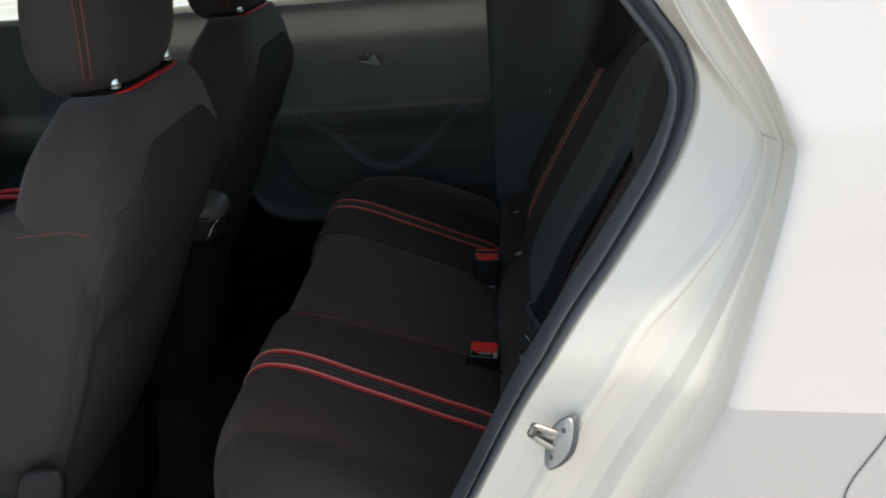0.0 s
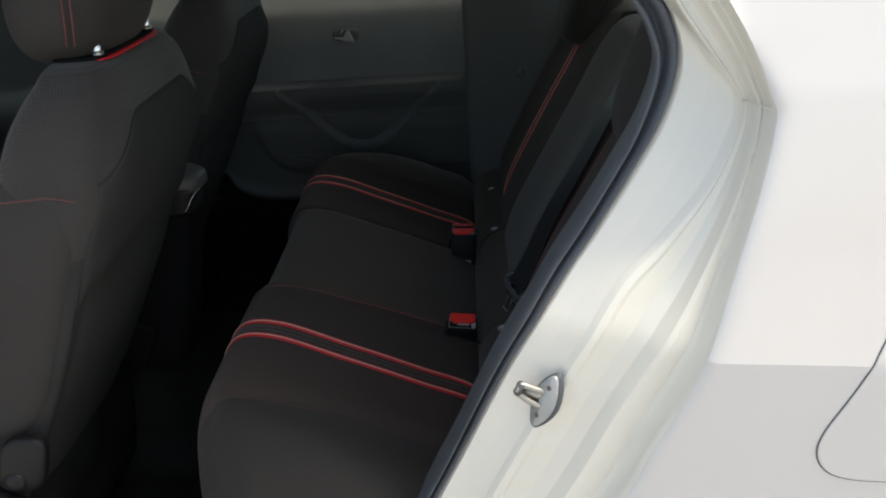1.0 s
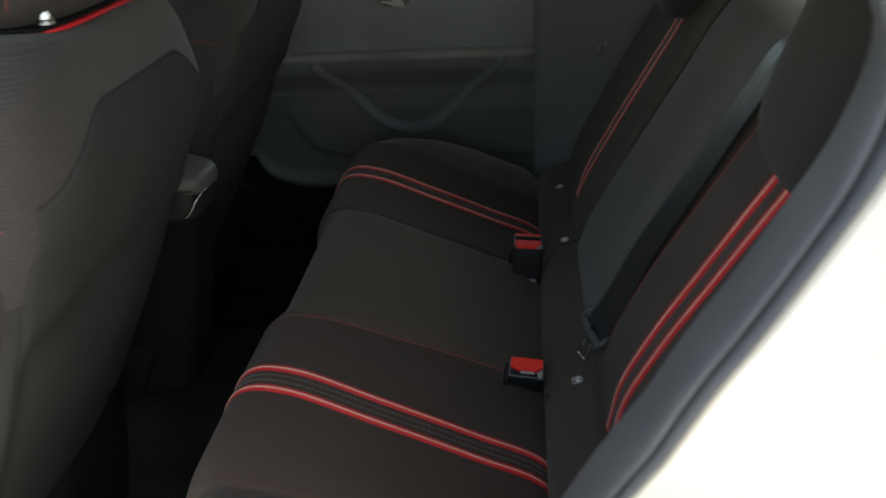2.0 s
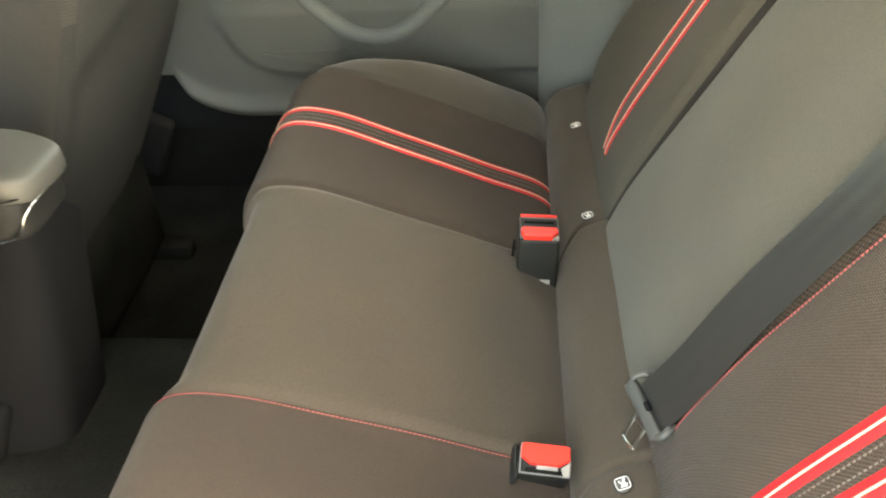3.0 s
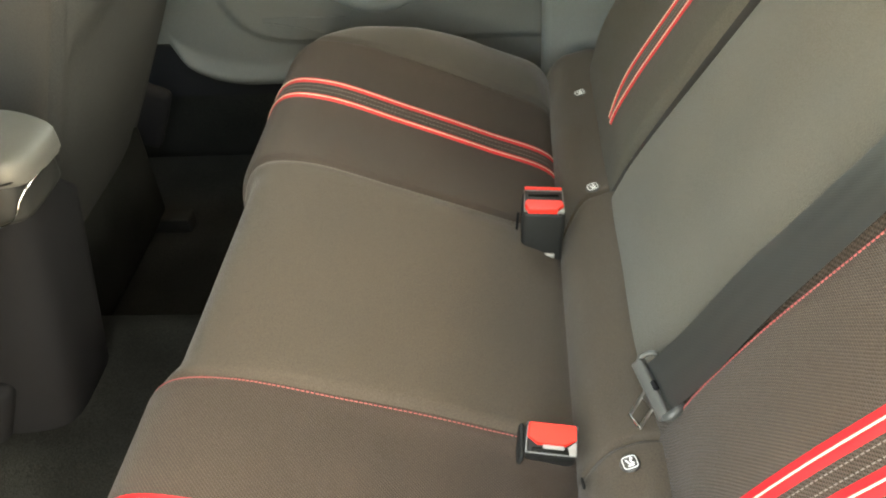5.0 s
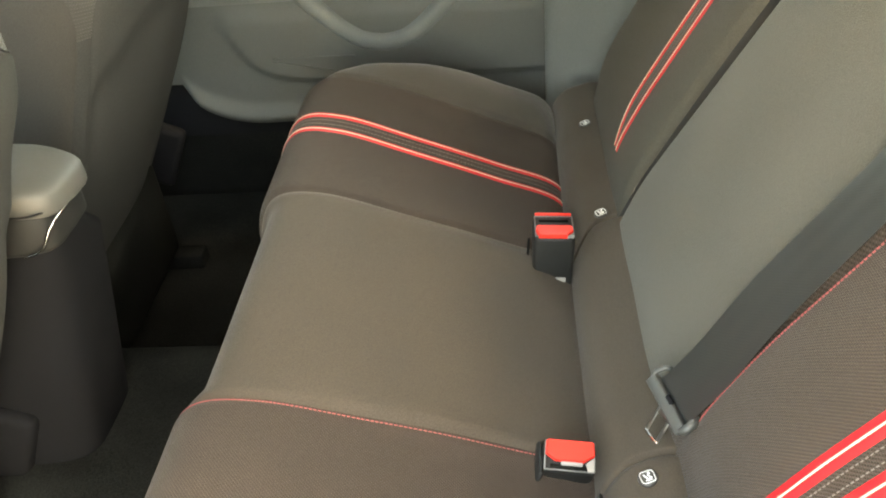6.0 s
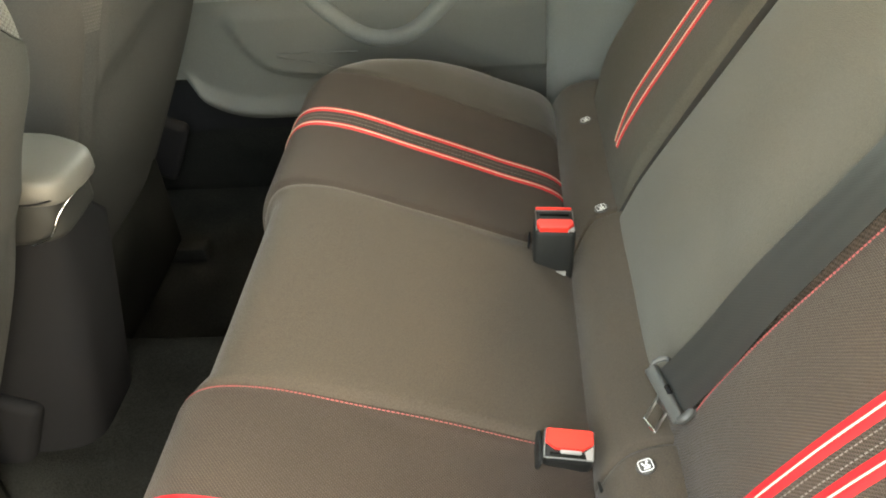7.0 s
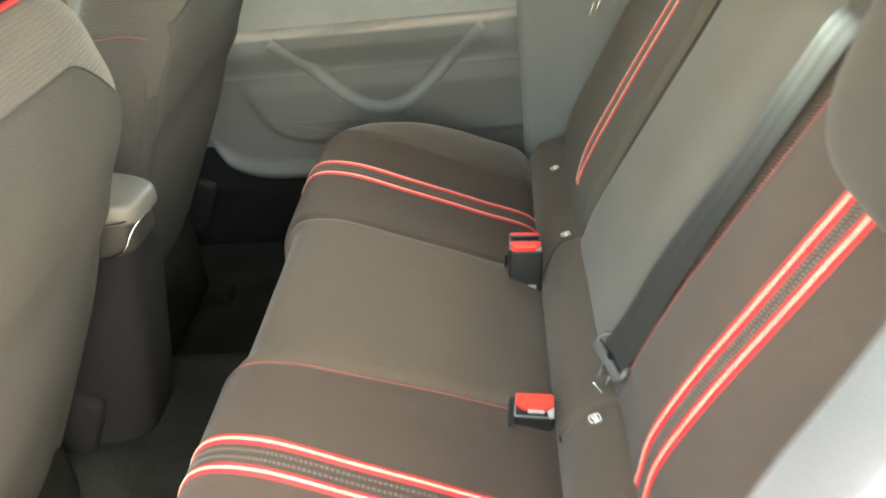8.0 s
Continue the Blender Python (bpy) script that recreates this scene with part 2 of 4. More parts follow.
EDGE_SEAL = [(0.315, 0.44), (0.41, 0.627), (0.494, 0.809), (0.549, 0.902), (0.588, 0.957), (0.626, 1.014), (0.652, 1.058), (0.668, 1.106), (0.664, 1.145), (0.640, 1.185), (0.52, 1.33)]
EDGE_STEP = [(0.37, 0.43), (0.475, 0.66), (0.548, 0.812), (0.602, 0.908), (0.645, 0.952), (0.688, 1.002), (0.712, 1.048), (0.718, 1.074), (0.708, 1.100), (0.665, 1.160), (0.54, 1.345)]
EDGE_OUT = [(0.43, 0.40), (0.585, 0.65), (0.630, 0.755), (0.656, 0.816), (0.679, 0.880), (0.703, 0.960), (0.720, 1.018), (0.731, 1.070), (0.728, 1.097), (0.690, 1.178), (0.56, 1.37)]


def ring(edge, grow):
    """The whole outline of one edge of the doorway: its fitted rear side, and the rest, grown outwards."""
    cx, cz = 0.0, 0.85
    rest = []
    for x, z in FRONT_SIDE:
        d = Vector((x - cx, z - cz)).normalized()
        rest.append((x + d[0] * grow, z + d[1] * grow))
    pts = edge + rest
    n = len(pts)
    out = []
    for i in range(n * 6):
        k, t = divmod(i, 6)
        q = [pts[(k + j) % n] for j in (-1, 0, 1, 2)]
        w = spline([(*p, 0) for p in q], (1 + t / 6) / 3)
        out.append((w[0], w[1]))
    return out


RINGS = {key: ring(edge, grow) for key, (edge, grow) in {"in": (EDGE_IN, 0.0), "seal": (EDGE_SEAL, 0.022), "step": (EDGE_STEP, 0.05), "out": (EDGE_OUT, 0.075)}.items()}


def loop_strip(profile, bm=None):
    """A band round the doorway: profile rows are (ring a, ring b, share, y)."""
    n = len(RINGS["in"])

    def at(i, j):
        a, b, f, y = profile[j]
        (xa, za), (xb, zb) = RINGS[a][i % n], RINGS[b][i % n]
        z = za + (zb - za) * f
        return Vector((xa + (xb - xa) * f, y + tuck(z), z))
    bm = bm or bmesh.new()
    rows = [[bm.verts.new(at(i, j)) for j in range(len(profile))] for i in range(n)]
    for i in range(n):
        r0, r1 = rows[i], rows[(i + 1) % n]
        for j in range(len(profile) - 1):
            bm.faces.new((r0[j], r0[j + 1], r1[j + 1], r1[j]))
    return bm


car_body = thing("car_body", (0.3, 0, 0.0), "white painted car body with an open rear doorway", "car")
def creased(corners, soft=0.006):
    """A profile whose corners stay crisp: each inner corner becomes two rows close together."""
    rows = []
    for k, (a, b, f, y) in enumerate(corners):
        if 0 < k < len(corners) - 1:
            (pa, pb, pf, py), (na, nb, nf, ny) = corners[k - 1], corners[k + 1]
            if (pa, pb) == (a, b):
                rows.append((a, b, f - soft, y + (py - y) * soft / max(f - pf, 1e-6)))
            rows.append((a, b, f, y))
            if (na, nb) == (a, b):
                rows.append((a, b, f + soft, y + (ny - y) * soft / max(nf - f, 1e-6)))
        else:
            rows.append((a, b, f, y))
    return rows


JAMB = [("seal", "step", -0.04, -0.682), ("seal", "step", 0.0, -0.709), ("seal", "step", 0.08, -0.718), ("seal", "step", 0.50, -0.728), ("seal", "step", 0.92, -0.741),
        ("step", "out", 0.0, -0.751), ("step", "out", 0.07, -0.753), ("step", "out", 0.12, -0.751), ("step", "out", 0.34, -0.752), ("step", "out", 0.50, -0.760), ("step", "out", 0.60, -0.776),
        ("step", "out", 0.66, -0.778), ("step", "out", 0.86, -0.776), ("step", "out", 0.90, -0.782), ("step", "out", 0.97, -0.801), ("step", "out", 1.0, -0.806)]
part("door_jamb", loop_strip(creased(JAMB)), M_JAMB, car_body, "glossy white stepped door jamb")
part("door_seal", loop_strip([("in", "seal", 0.62, -0.640), ("in", "seal", 0.30, -0.662), ("in", "seal", 0.06, -0.686), ("in", "seal", -0.02, -0.702), ("in", "seal", 0.06, -0.711), ("in", "seal", 0.20, -0.712),
                              ("in", "seal", 0.30, -0.705), ("in", "seal", 0.40, -0.697), ("in", "seal", 0.50, -0.698), ("in", "seal", 0.60, -0.708), ("in", "seal", 0.75, -0.716), ("in", "seal", 0.92, -0.717), ("in", "seal", 1.06, -0.705)]),
     M_RUBBER, car_body, "black rubber weather strip with a raised lip")


REAR_EDGE = sorted([p for p in RINGS["out"][: 6 * 10 + 1]], key=lambda p: p[1])


def out_edge(z):
    """Where the outer skin begins behind the doorway at a height."""
    for (x0, z0), (x1, z1) in zip(REAR_EDGE, REAR_EDGE[1:]):
        if z0 <= z <= z1:
            return x0 + (x1 - x0) * (z - z0) / max(z1 - z0, 1e-6)
    return REAR_EDGE[0][0] if z < REAR_EDGE[0][1] else REAR_EDGE[-1][0]


def skin(z, x=0.68):
    """How far out the side skin lies; a crease runs back along it, falling a little from 0.866 m."""
    return -0.811 + tuck(z, 0.866 - 0.07 * (min(x, 1.2) - 0.677)) + 0.10 * max(0.0, z - 1.1)


def side_skin(x, z):
    x0 = out_edge(z)
    roll = math.exp(-max(x - x0, 0) / 0.005)
    y = skin(z, x) * (1 - roll) + (-0.806 + tuck(z)) * roll
    if z > 0.95 and x > 0.95:
        z = 0.95 + (z - 0.95) * max(0.12, 1 - (x - 0.95) / 0.48)
    return Vector((x, y + 0.02 * max(0, x - 0.9) ** 2, z))


def skin_row(v, x):
    """Rows of the side skin follow the crease."""
    return v - 0.07 * (min(x, 1.2) - 0.677) * math.exp(-(((v - 0.866) / 0.10) ** 2))


ZS = sorted(steps(0.25, 0.39, 3) + [p[1] for p in REAR_EDGE] + [0.861, 0.866, 0.871] + steps(0.66, 1.3, 40))
panel = part("quarter_panel", sheet(lambda z, u: side_skin(out_edge(skin_row(z, out_edge(z))) + u, skin_row(z, out_edge(z) + u)), ZS, [0, 0.002, 0.005, 0.009, 0.014, 0.02, 0.03, 0.05, 0.09, 0.15, 0.2, 0.25, 0.3, 0.4, 0.6, 0.85, 1.1]), M_PAINT, car_body,
     "glossy white rear quarter panel with a sharp crease")
CREASE = ZS.index(0.866)
for e in panel.data.edges:
    if all(v // 17 == CREASE for v in e.vertices):
        e.use_edge_sharp = True

# fuel lid: a slanted rounded flap with a dark gap round it
LID = [(0.876, 0.905), (0.846, 0.902), (0.830, 0.875), (0.808, 0.820), (0.790, 0.776), (0.788, 0.748), (0.800, 0.726), (0.822, 0.714), (0.86, 0.708), (0.93, 0.706), (0.945, 0.72), (0.96, 0.80), (0.965, 0.89), (0.95, 0.905)]


def lid_point(u, lift, shrink=0.0):
    n = len(LID)
    k, t = divmod((u % 1.0) * n, 1)
    q = [LID[(int(k) + j) % n] for j in (-1, 0, 1, 2)]
    w = spline([(*p, 0) for p in q], (1 + t) / 3)
    x, z = 0.875 + (w[0] - 0.875) * (1 - shrink), 0.806 + (w[1] - 0.806) * (1 - shrink)
    p = side_skin(x, z)
    return Vector((p.x, p.y - lift, p.z))


fuel_lid = part("fuel_lid", sheet(lambda s, u: lid_point(u, 0.0012 if s < 0.03 else 0.0022, s), (0.02, 0.03, 0.05, 0.2, 0.4, 0.6, 0.8, 0.999), steps(0, 1 - 1 / 84, 83), closed=True), M_PAINT, car_body)
part("gap", sheet(lambda s, u: lid_point(u, 0.0007, s), (0.006, 0.022), steps(0, 1 - 1 / 84, 83), closed=True), M_RUBBER, fuel_lid, "thin dark gap round the lid")

# striker: a bent steel loop on a plate with two screws
_n1 = Vector((-0.70, -0.68, 0.22)).normalized()
_up = Vector((0.046, 0.020, 0.046))
_up = (_up - _n1 * _up.dot(_n1)).normalized()
_sd = _up.cross(_n1)
_turn = axes(_sd, _up, _n1)
plate_at = Vector((0.531, -0.750, 0.787))


def plate_shape(s, u, grow=0.0, lift=0.0):
    a = 2 * math.pi * u
    w = (0.0135 + grow) * s * math.copysign(abs(math.cos(a)) ** 0.8, math.cos(a)) * (1 - 0.42 * abs(math.sin(a)) ** 1.5)
    h = (0.0335 + grow) * s * math.copysign(abs(math.sin(a)) ** 0.9, math.sin(a))
    return plate_at + _n1 * 0.003 + _turn.to_3x3() @ Vector((w, h, lift))


tip = plate_at + _n1 * 0.023 - _sd * 0.022 + _up * 0.004
striker = part("striker", tube([plate_at + _up * 0.008 - _sd * 0.002, plate_at + _up * 0.009 + _n1 * 0.010 - _sd * 0.010, tip + _up * 0.0055, tip + _n1 * 0.001, tip - _up * 0.0055,
                                plate_at - _up * 0.007 + _n1 * 0.010 - _sd * 0.006, plate_at - _up * 0.008 + _sd * 0.002], 0.0034, 10, smooth_steps=26), M_STEEL, car_body, "bare steel door striker loop")
part("web", slab_quad([plate_at + _up * 0.006, tip + _up * 0.004, tip - _up * 0.004, plate_at - _up * 0.006], _n1 * 0.003), M_STEEL, striker, "flat steel web of the loop")
part("gasket", sheet(lambda i, u: plate_shape((1, 1, 0.01)[i], u, 0.0022, (-0.006, 0.0006, 0.0010)[i]), (0, 1, 2), steps(0, 1 - 1 / 36, 35), closed=True), M_RUBBER, striker, "black gasket")
part("plate", sheet(lambda i, u: plate_shape((1, 1, 0.96, 0.01)[i], u, 0.0, (-0.004, 0.003, 0.0038, 0.0038)[i]), (0, 1, 2, 3), steps(0, 1 - 1 / 36, 35), closed=True), M_PLATE, striker, "pale grey plate")
for k in (-1, 1):
    bm = bmesh.new()
    bmesh.ops.create_cone(bm, cap_ends=True, segments=18, radius1=0.0068, radius2=0.0058, depth=0.004, matrix=Matrix.Translation(plate_at + _up * 0.0185 * k + _n1 * 0.0045) @ _turn)
    bmesh.ops.create_cone(bm, cap_ends=True, segments=6, radius1=0.003, radius2=0.003, depth=0.001, matrix=Matrix.Translation(plate_at + _up * 0.0185 * k + _n1 * 0.007) @ _turn)
    part("screw", bm, M_DARKSTEEL, striker, smooth=False)
part("cut_end", tube([tip + _up * 0.0075, tip - _up * 0.0065], 0.0044, 8), M_RUBBER, striker, "dark cut end")
weld = [Vector((x, -0.7465 - 0.0595 * f + tuck(1.082), 1.082 + 0.002 * f)) for f, x in ((0.05, 0.7205), (0.5, 0.728), (0.95, 0.7355))]
part("weld_seam", tube([p + Vector((-0.0015, -0.0015, 0)) for p in weld], 0.0006, 6), M_JAMB, car_body)

# ---- car shell that closes the cabin: floor, roof, far side, nose and tail ----
def shell(name, fn, us, vs, mat, label, cat="car part"):
    ob = part(name, sheet(fn, us, vs), mat)
    mod = ob.modifiers.new("thickness", "SOLIDIFY")
    mod.thickness, mod.offset = 0.02, 0
    return tagged(ob, label, cat, kind="structure")


def roof_at(x, v):
    return Vector((x, 0.62 * v, 1.455 - 0.05 * v * v - 0.06 * max(0, x - 0.2) ** 2 - 0.10 * max(0, -0.6 - x)))


shell("ceiling", lambda x, v: roof_at(x, v) - Vector((0, 0, 0.02)), steps(-0.75, 1.0, 14), steps(-1, 1, 12), M_LINER, "pale grey cloth headliner under the roof")
shell("roof", lambda x, v: roof_at(x, v) + Vector((0, 0, 0.025)), steps(-0.8, 1.05, 14), steps(-1.04, 1.04, 12), M_PAINT, "white painted car roof")


def floor_at(x, y):
    hump = smooth01(0.21, 0.11, abs(y + 0.015))
    return Vector((x, y, 0.285 + 0.150 * hump + 0.08 * smooth01(-0.55, -1.0, x)))


floor = shell("floor", floor_at, steps(-1.3, 0.6, 24), steps(-0.84, 0.84, 66), M_CARPET, "black carpeted car floor with a centre tunnel", "floor")
shell("side_front_near", lambda x, z: Vector((x, skin(z) + 0.03, z)), steps(-2.35, -0.52, 12), steps(0.25, 0.90, 12), M_PAINT, "white painted front side of the car", "car part")
shell("side_far", lambda x, z: Vector((x, -skin(z), z)), steps(-2.35, 1.8, 22), steps(0.25, 0.90, 14), M_PAINT, "white painted far side of the car", "car part")
shell("firewall", lambda y, z: Vector((-1.22 - 0.1 * math.cos(y * 2), y, z)), steps(-0.78, 0.78, 10), steps(0.25, 0.97, 6), M_TRIM, "dark dashboard wall at the front of the cabin", "wall")
# unseen; added to stop daylight entering between firewall and windscreen
shell("dashboard", lambda x, y: Vector((x, y, 0.965 - 0.10 * smooth01(-1.0, -0.86, x))), steps(-1.52, -0.86, 12), steps(-0.74, 0.74, 12), M_TRIM, "unseen dark grey dashboard top closing the cabin against daylight", "dashboard")
shell("parcel_shelf", lambda x, y: Vector((x, y, 0.985 + 0.02 * (x - 0.8))), steps(0.76, 1.35, 5), steps(-0.70, 0.70, 10), M_TRIM, "dark grey parcel shelf behind the rear seat", "shelf")
shell("tail", lambda y, z: Vector((1.78 + 0.04 * math.cos(2 * y), y, z)), steps(-0.82, 0.82, 10), steps(0.25, 0.98, 6), M_PAINT, "white painted tail of the car", "car part")
shell("boot_lid", lambda x, y: Vector((x, y, 1.0 - 0.03 * (x - 1.36))), steps(1.36, 1.8, 4), steps(-0.76, 0.76, 8), M_PAINT, "white painted boot lid", "car part")
shell("shoulder_far", lambda x, f: Vector((x, (0.80 - 0.06 * f) * (1 - 0.10 * smooth01(-1.3, -2.4, x)), 0.90 + 0.172 * f)), steps(-1.25, 1.36, 16), steps(0, 1, 4), M_PAINT, "white painted far shoulder of the car")
shell("bonnet", lambda x, v: Vector((x, v * (0.80 - 0.06 * smooth01(-1.4, -2.35, x)), 0.985 - 0.085 * v * v - 0.20 * smooth01(-1.3, -2.4, x))), steps(-2.36, -1.40, 14), steps(-1, 1, 14), M_PAINT, "white painted bonnet of the car")
shell("nose", lambda y, z: Vector((-2.36 - 0.06 * math.cos(2 * y), y, z)), steps(-0.76, 0.76, 10), steps(0.25, 0.78, 6), M_PAINT, "white painted nose of the car")
shell("front_pillar_near", lambda v, f: Vector((-1.45 + 0.72 * v, -0.72 + 0.12 * v - 0.05 * f, 0.97 + 0.46 * v)), steps(0, 1, 8), (0, 1), M_PAINT, "white painted front pillar")
shell("front_pillar_far", lambda v, f: Vector((-1.45 + 0.72 * v, 0.72 - 0.12 * v + 0.05 * f, 0.97 + 0.46 * v)), steps(0, 1, 8), (0, 1), M_PAINT, "white painted front pillar")


def top_arc(f):
    """Along the doorway's outer edge, from its rear corner over the roof side to the centre pillar."""
    k = 60 + f * 24
    (x0, z0), (x1, z1) = RINGS["out"][int(k)], RINGS["out"][int(k) + 1]
    t = k - int(k)
    x, z = x0 + (x1 - x0) * t, z0 + (z1 - z0) * t
    return Vector((x, -0.806 + tuck(z), z))


def roof_side(f):
    """Along the rear window's side and the roof's edge, over the same stretch."""
    return spline([(0.66, -0.645, 1.408), (0.52, -0.645, 1.415), (0.35, -0.645, 1.425), (0.0, -0.645, 1.425), (-0.42, -0.645, 1.425)], f)


shell("rear_pillar_near", lambda x, w: side_skin(x, 1.298).lerp(Vector((0.56 + 0.9 * (x - 0.56), -0.640, 1.412 - 0.10 * max(0.0, x - 0.70))), w), steps(0.60, 1.04, 10), steps(0, 1, 5), M_PAINT, "white painted rear pillar under the roof")
shell("roof_rail_near", lambda f, w: top_arc(f).lerp(roof_side(f), w) + Vector((0, -0.012 * math.sin(math.pi * w), 0)), steps(0, 1, 40), steps(0, 1, 6), M_PAINT, "white painted roof rail and rear pillar over the doorway")
shell("pillar_far", lambda x, z: Vector((x + 0.10 * (1.0 - z), 0.725 - 0.28 * (z - 0.98), z)), steps(-0.50, -0.38, 2), steps(1.06, 1.42, 5), M_TRIM, "dark trimmed far centre pillar", "pillar")
shell("rear_pillar_far", lambda x, z: Vector((x - 0.30 * (z - 0.98) * (x < 0.7), 0.725 - 0.28 * (z - 0.98), z)), (0.62, 0.8, 1.0, 1.15), steps(0.98, 1.42, 5), M_PANEL, "dark trimmed far rear pillar", "pillar")
shell("rear_pillar_far_outer", lambda u, v: (Vector((0.62, 0.752, 1.06)).lerp(Vector((1.36, 0.72, 1.02)), u)).lerp(Vector((0.62, 0.665, 1.36)).lerp(Vector((1.02, 0.655, 1.38)), u), v), steps(0, 1, 6), steps(0, 1, 5), M_PAINT, "white painted far rear pillar", "pillar")
# unseen rail, added to keep the overhead sun off the far floor
shell("roof_rail_far", lambda x, z: Vector((x, 0.725 - 0.28 * (z - 0.98), z)), steps(-0.95, 0.80, 12), steps(1.335, 1.445, 4), M_LINER, "unseen pale grey roof rail blocking sun over the far windows", "roof rail")
REAR_IN = sorted([p for p in RINGS["in"][: 6 * 10 + 1]], key=lambda p: p[1])
shell("rear_pillar_trim", lambda i, f: Vector((REAR_IN[i][0] + 0.020 + 0.30 * f, -0.655 + tuck(REAR_IN[i][1]) + 0.028 * smooth01(0, 0.12, f), REAR_IN[i][1])), range(len(REAR_IN)), (0, 0.02, 0.05, 0.12, 0.3, 0.6, 1), M_TRIM,
      "dark grained plastic trim behind the rear doorway", "pillar trim")
for nm, fn, us, vs in (("window_far", lambda x, z: Vector((x, 0.735 - 0.28 * (z - 0.98), z)), (-0.40, 0.62), (1.06, 1.345)),
                       ("window_front_far", lambda x, z: Vector((x, 0.735 - 0.28 * (z - 0.98), z)), (-1.15, -0.48), (1.06, 1.345)),
                       ("window_front_near", lambda x, z: Vector((x, -0.745 + 0.28 * (z - 0.98), z)), (-1.25, -0.49), (0.97, 1.41)),
                       ("windscreen", lambda y, v: Vector((-1.45 + 0.72 * v, y * (1 - 0.15 * v), 0.97 + 0.44 * v)), (-0.70, 0.70), (0, 1)),
                       ("rear_window", lambda y, v: Vector((1.36 - 0.36 * v, y * (1 - 0.12 * v), 1.0 + 0.38 * v)), (-0.68, 0.68), (0, 1))):
    g = part(nm, sheet(fn, us, vs), M_GLASS)
    tagged(g, "clear slightly tinted car window glass", "window", kind="structure")

# ---- rear bench: cushion ----
CUSHION = [(0.14, 0, 0.33), (0.090, 0, 0.42), (0.061, 0, 0.52), (0.058, 0, 0.60), (0.088, 0, 0.653), (0.15, 0, 0.652), (0.25, 0, 0.609), (0.36, 0, 0.560), (0.452, 0, 0.514), (0.464, 0, 0.45)]
MID = -0.02


def cushion_near(s):
    """Where the near seam of the cushion's centre panel runs."""
    return -0.196 + 0.020 * smooth01(0.4, 0.85, s)


def cushion_far(s):
    return 0.150 + 0.020 * smooth01(0.45, 0.85, s)


def cushion(y, s):
    """The padded surface of the rear seat cushion: y across the car, s from the foot of its front over the top to its back edge."""
    p = spline(CUSHION, s)
    c = y - MID
    a = abs(c)
    core = smooth01(0.185, 0.145, a)
    front = smooth01(0.62, 0.34, s)
    p.x += 0.016 * core * front
    p.z += 0.016 * core * smooth01(0.5, 0.75, s) * smooth01(1.0, 0.9, s) - 0.006 * core * front
    t = min(max((a - 0.47) / 0.155, 0.0), 1.3)
    a0 = 0.452 + 0.085 * smooth01(0.42, 0.60, s) + 0.060 * smooth01(0.58, 0.75, s)
    d = min(max((a - a0) / 0.10, 0.0), 2.1)
    p.z += 0.028 * smooth01(0.44, 0.58, a) * smooth01(0.52, 0.68, s) * smooth01(0.97, 0.85, s)
    p.z -= (0.080 * min(d, 1.15) ** 2.4 + 0.10 * max(0.0, d - 1.15)) * smooth01(0.1, 0.4, s)
    p.x += 0.030 * t * t * smooth01(0.55, 0.3, s)
    if a > 0.5:
        c = math.copysign(0.5 + (a - 0.5) * 0.8, c)
    for seam, depth in ((cushion_near(s), 0.0035), (cushion_far(s), 0.0035), (-0.53 - 0.05 * (0.6 - s), 0.004), (0.478, 0.004)):
        p.z -= depth * math.exp(-(((y - seam) / 0.006) ** 2)) * smooth01(0.15, 0.35, s)
    p.z += 0.0012 * noise.noise(Vector((y * 9, s * 7, 1.3)))
    return Vector((p.x, MID + c, p.z))


SS = steps(0, 1, 72)


def ys_between(a, b):
    """Rows of a panel, closer together towards its seams."""
    n = max(6, int((b - a) / 0.012))
    return sorted(set([round(v, 5) for v in steps(a, b, n)] + [round(a + d, 5) for d in (0.003, 0.006, 0.010)] + [round(b - d, 5) for d in (0.003, 0.006, 0.010)]))


def panel(fn, a, b, ss):
    """A panel of a padded surface between two edges, each fixed or running along s."""
    at_a, at_b = [e if callable(e) else (lambda s, e=e: e) for e in (a, b)]
    a0, b0 = at_a(0.5), at_b(0.5)
    return sheet(lambda y, s: fn(at_a(s) + (y - a0) / (b0 - a0) * (at_b(s) - at_a(s)), s), ys_between(a0, b0), ss)


bench = thing("rear_seat_cushion", (0.28, MID, 0.33), "black and brown-grey cloth rear bench cushion with red double stripes", "car seat")
# both outer panels are one cloth; the near one is darkened against doorway light
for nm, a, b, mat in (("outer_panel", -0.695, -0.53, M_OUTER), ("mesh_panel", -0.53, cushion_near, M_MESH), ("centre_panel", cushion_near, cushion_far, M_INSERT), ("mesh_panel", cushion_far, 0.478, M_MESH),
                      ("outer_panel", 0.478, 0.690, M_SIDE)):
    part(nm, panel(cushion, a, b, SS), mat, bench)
part("seat_base", box((0.36, 1.24, 0.20), (0.30, MID, 0.385), bevel=0.03), M_CARPET, bench)


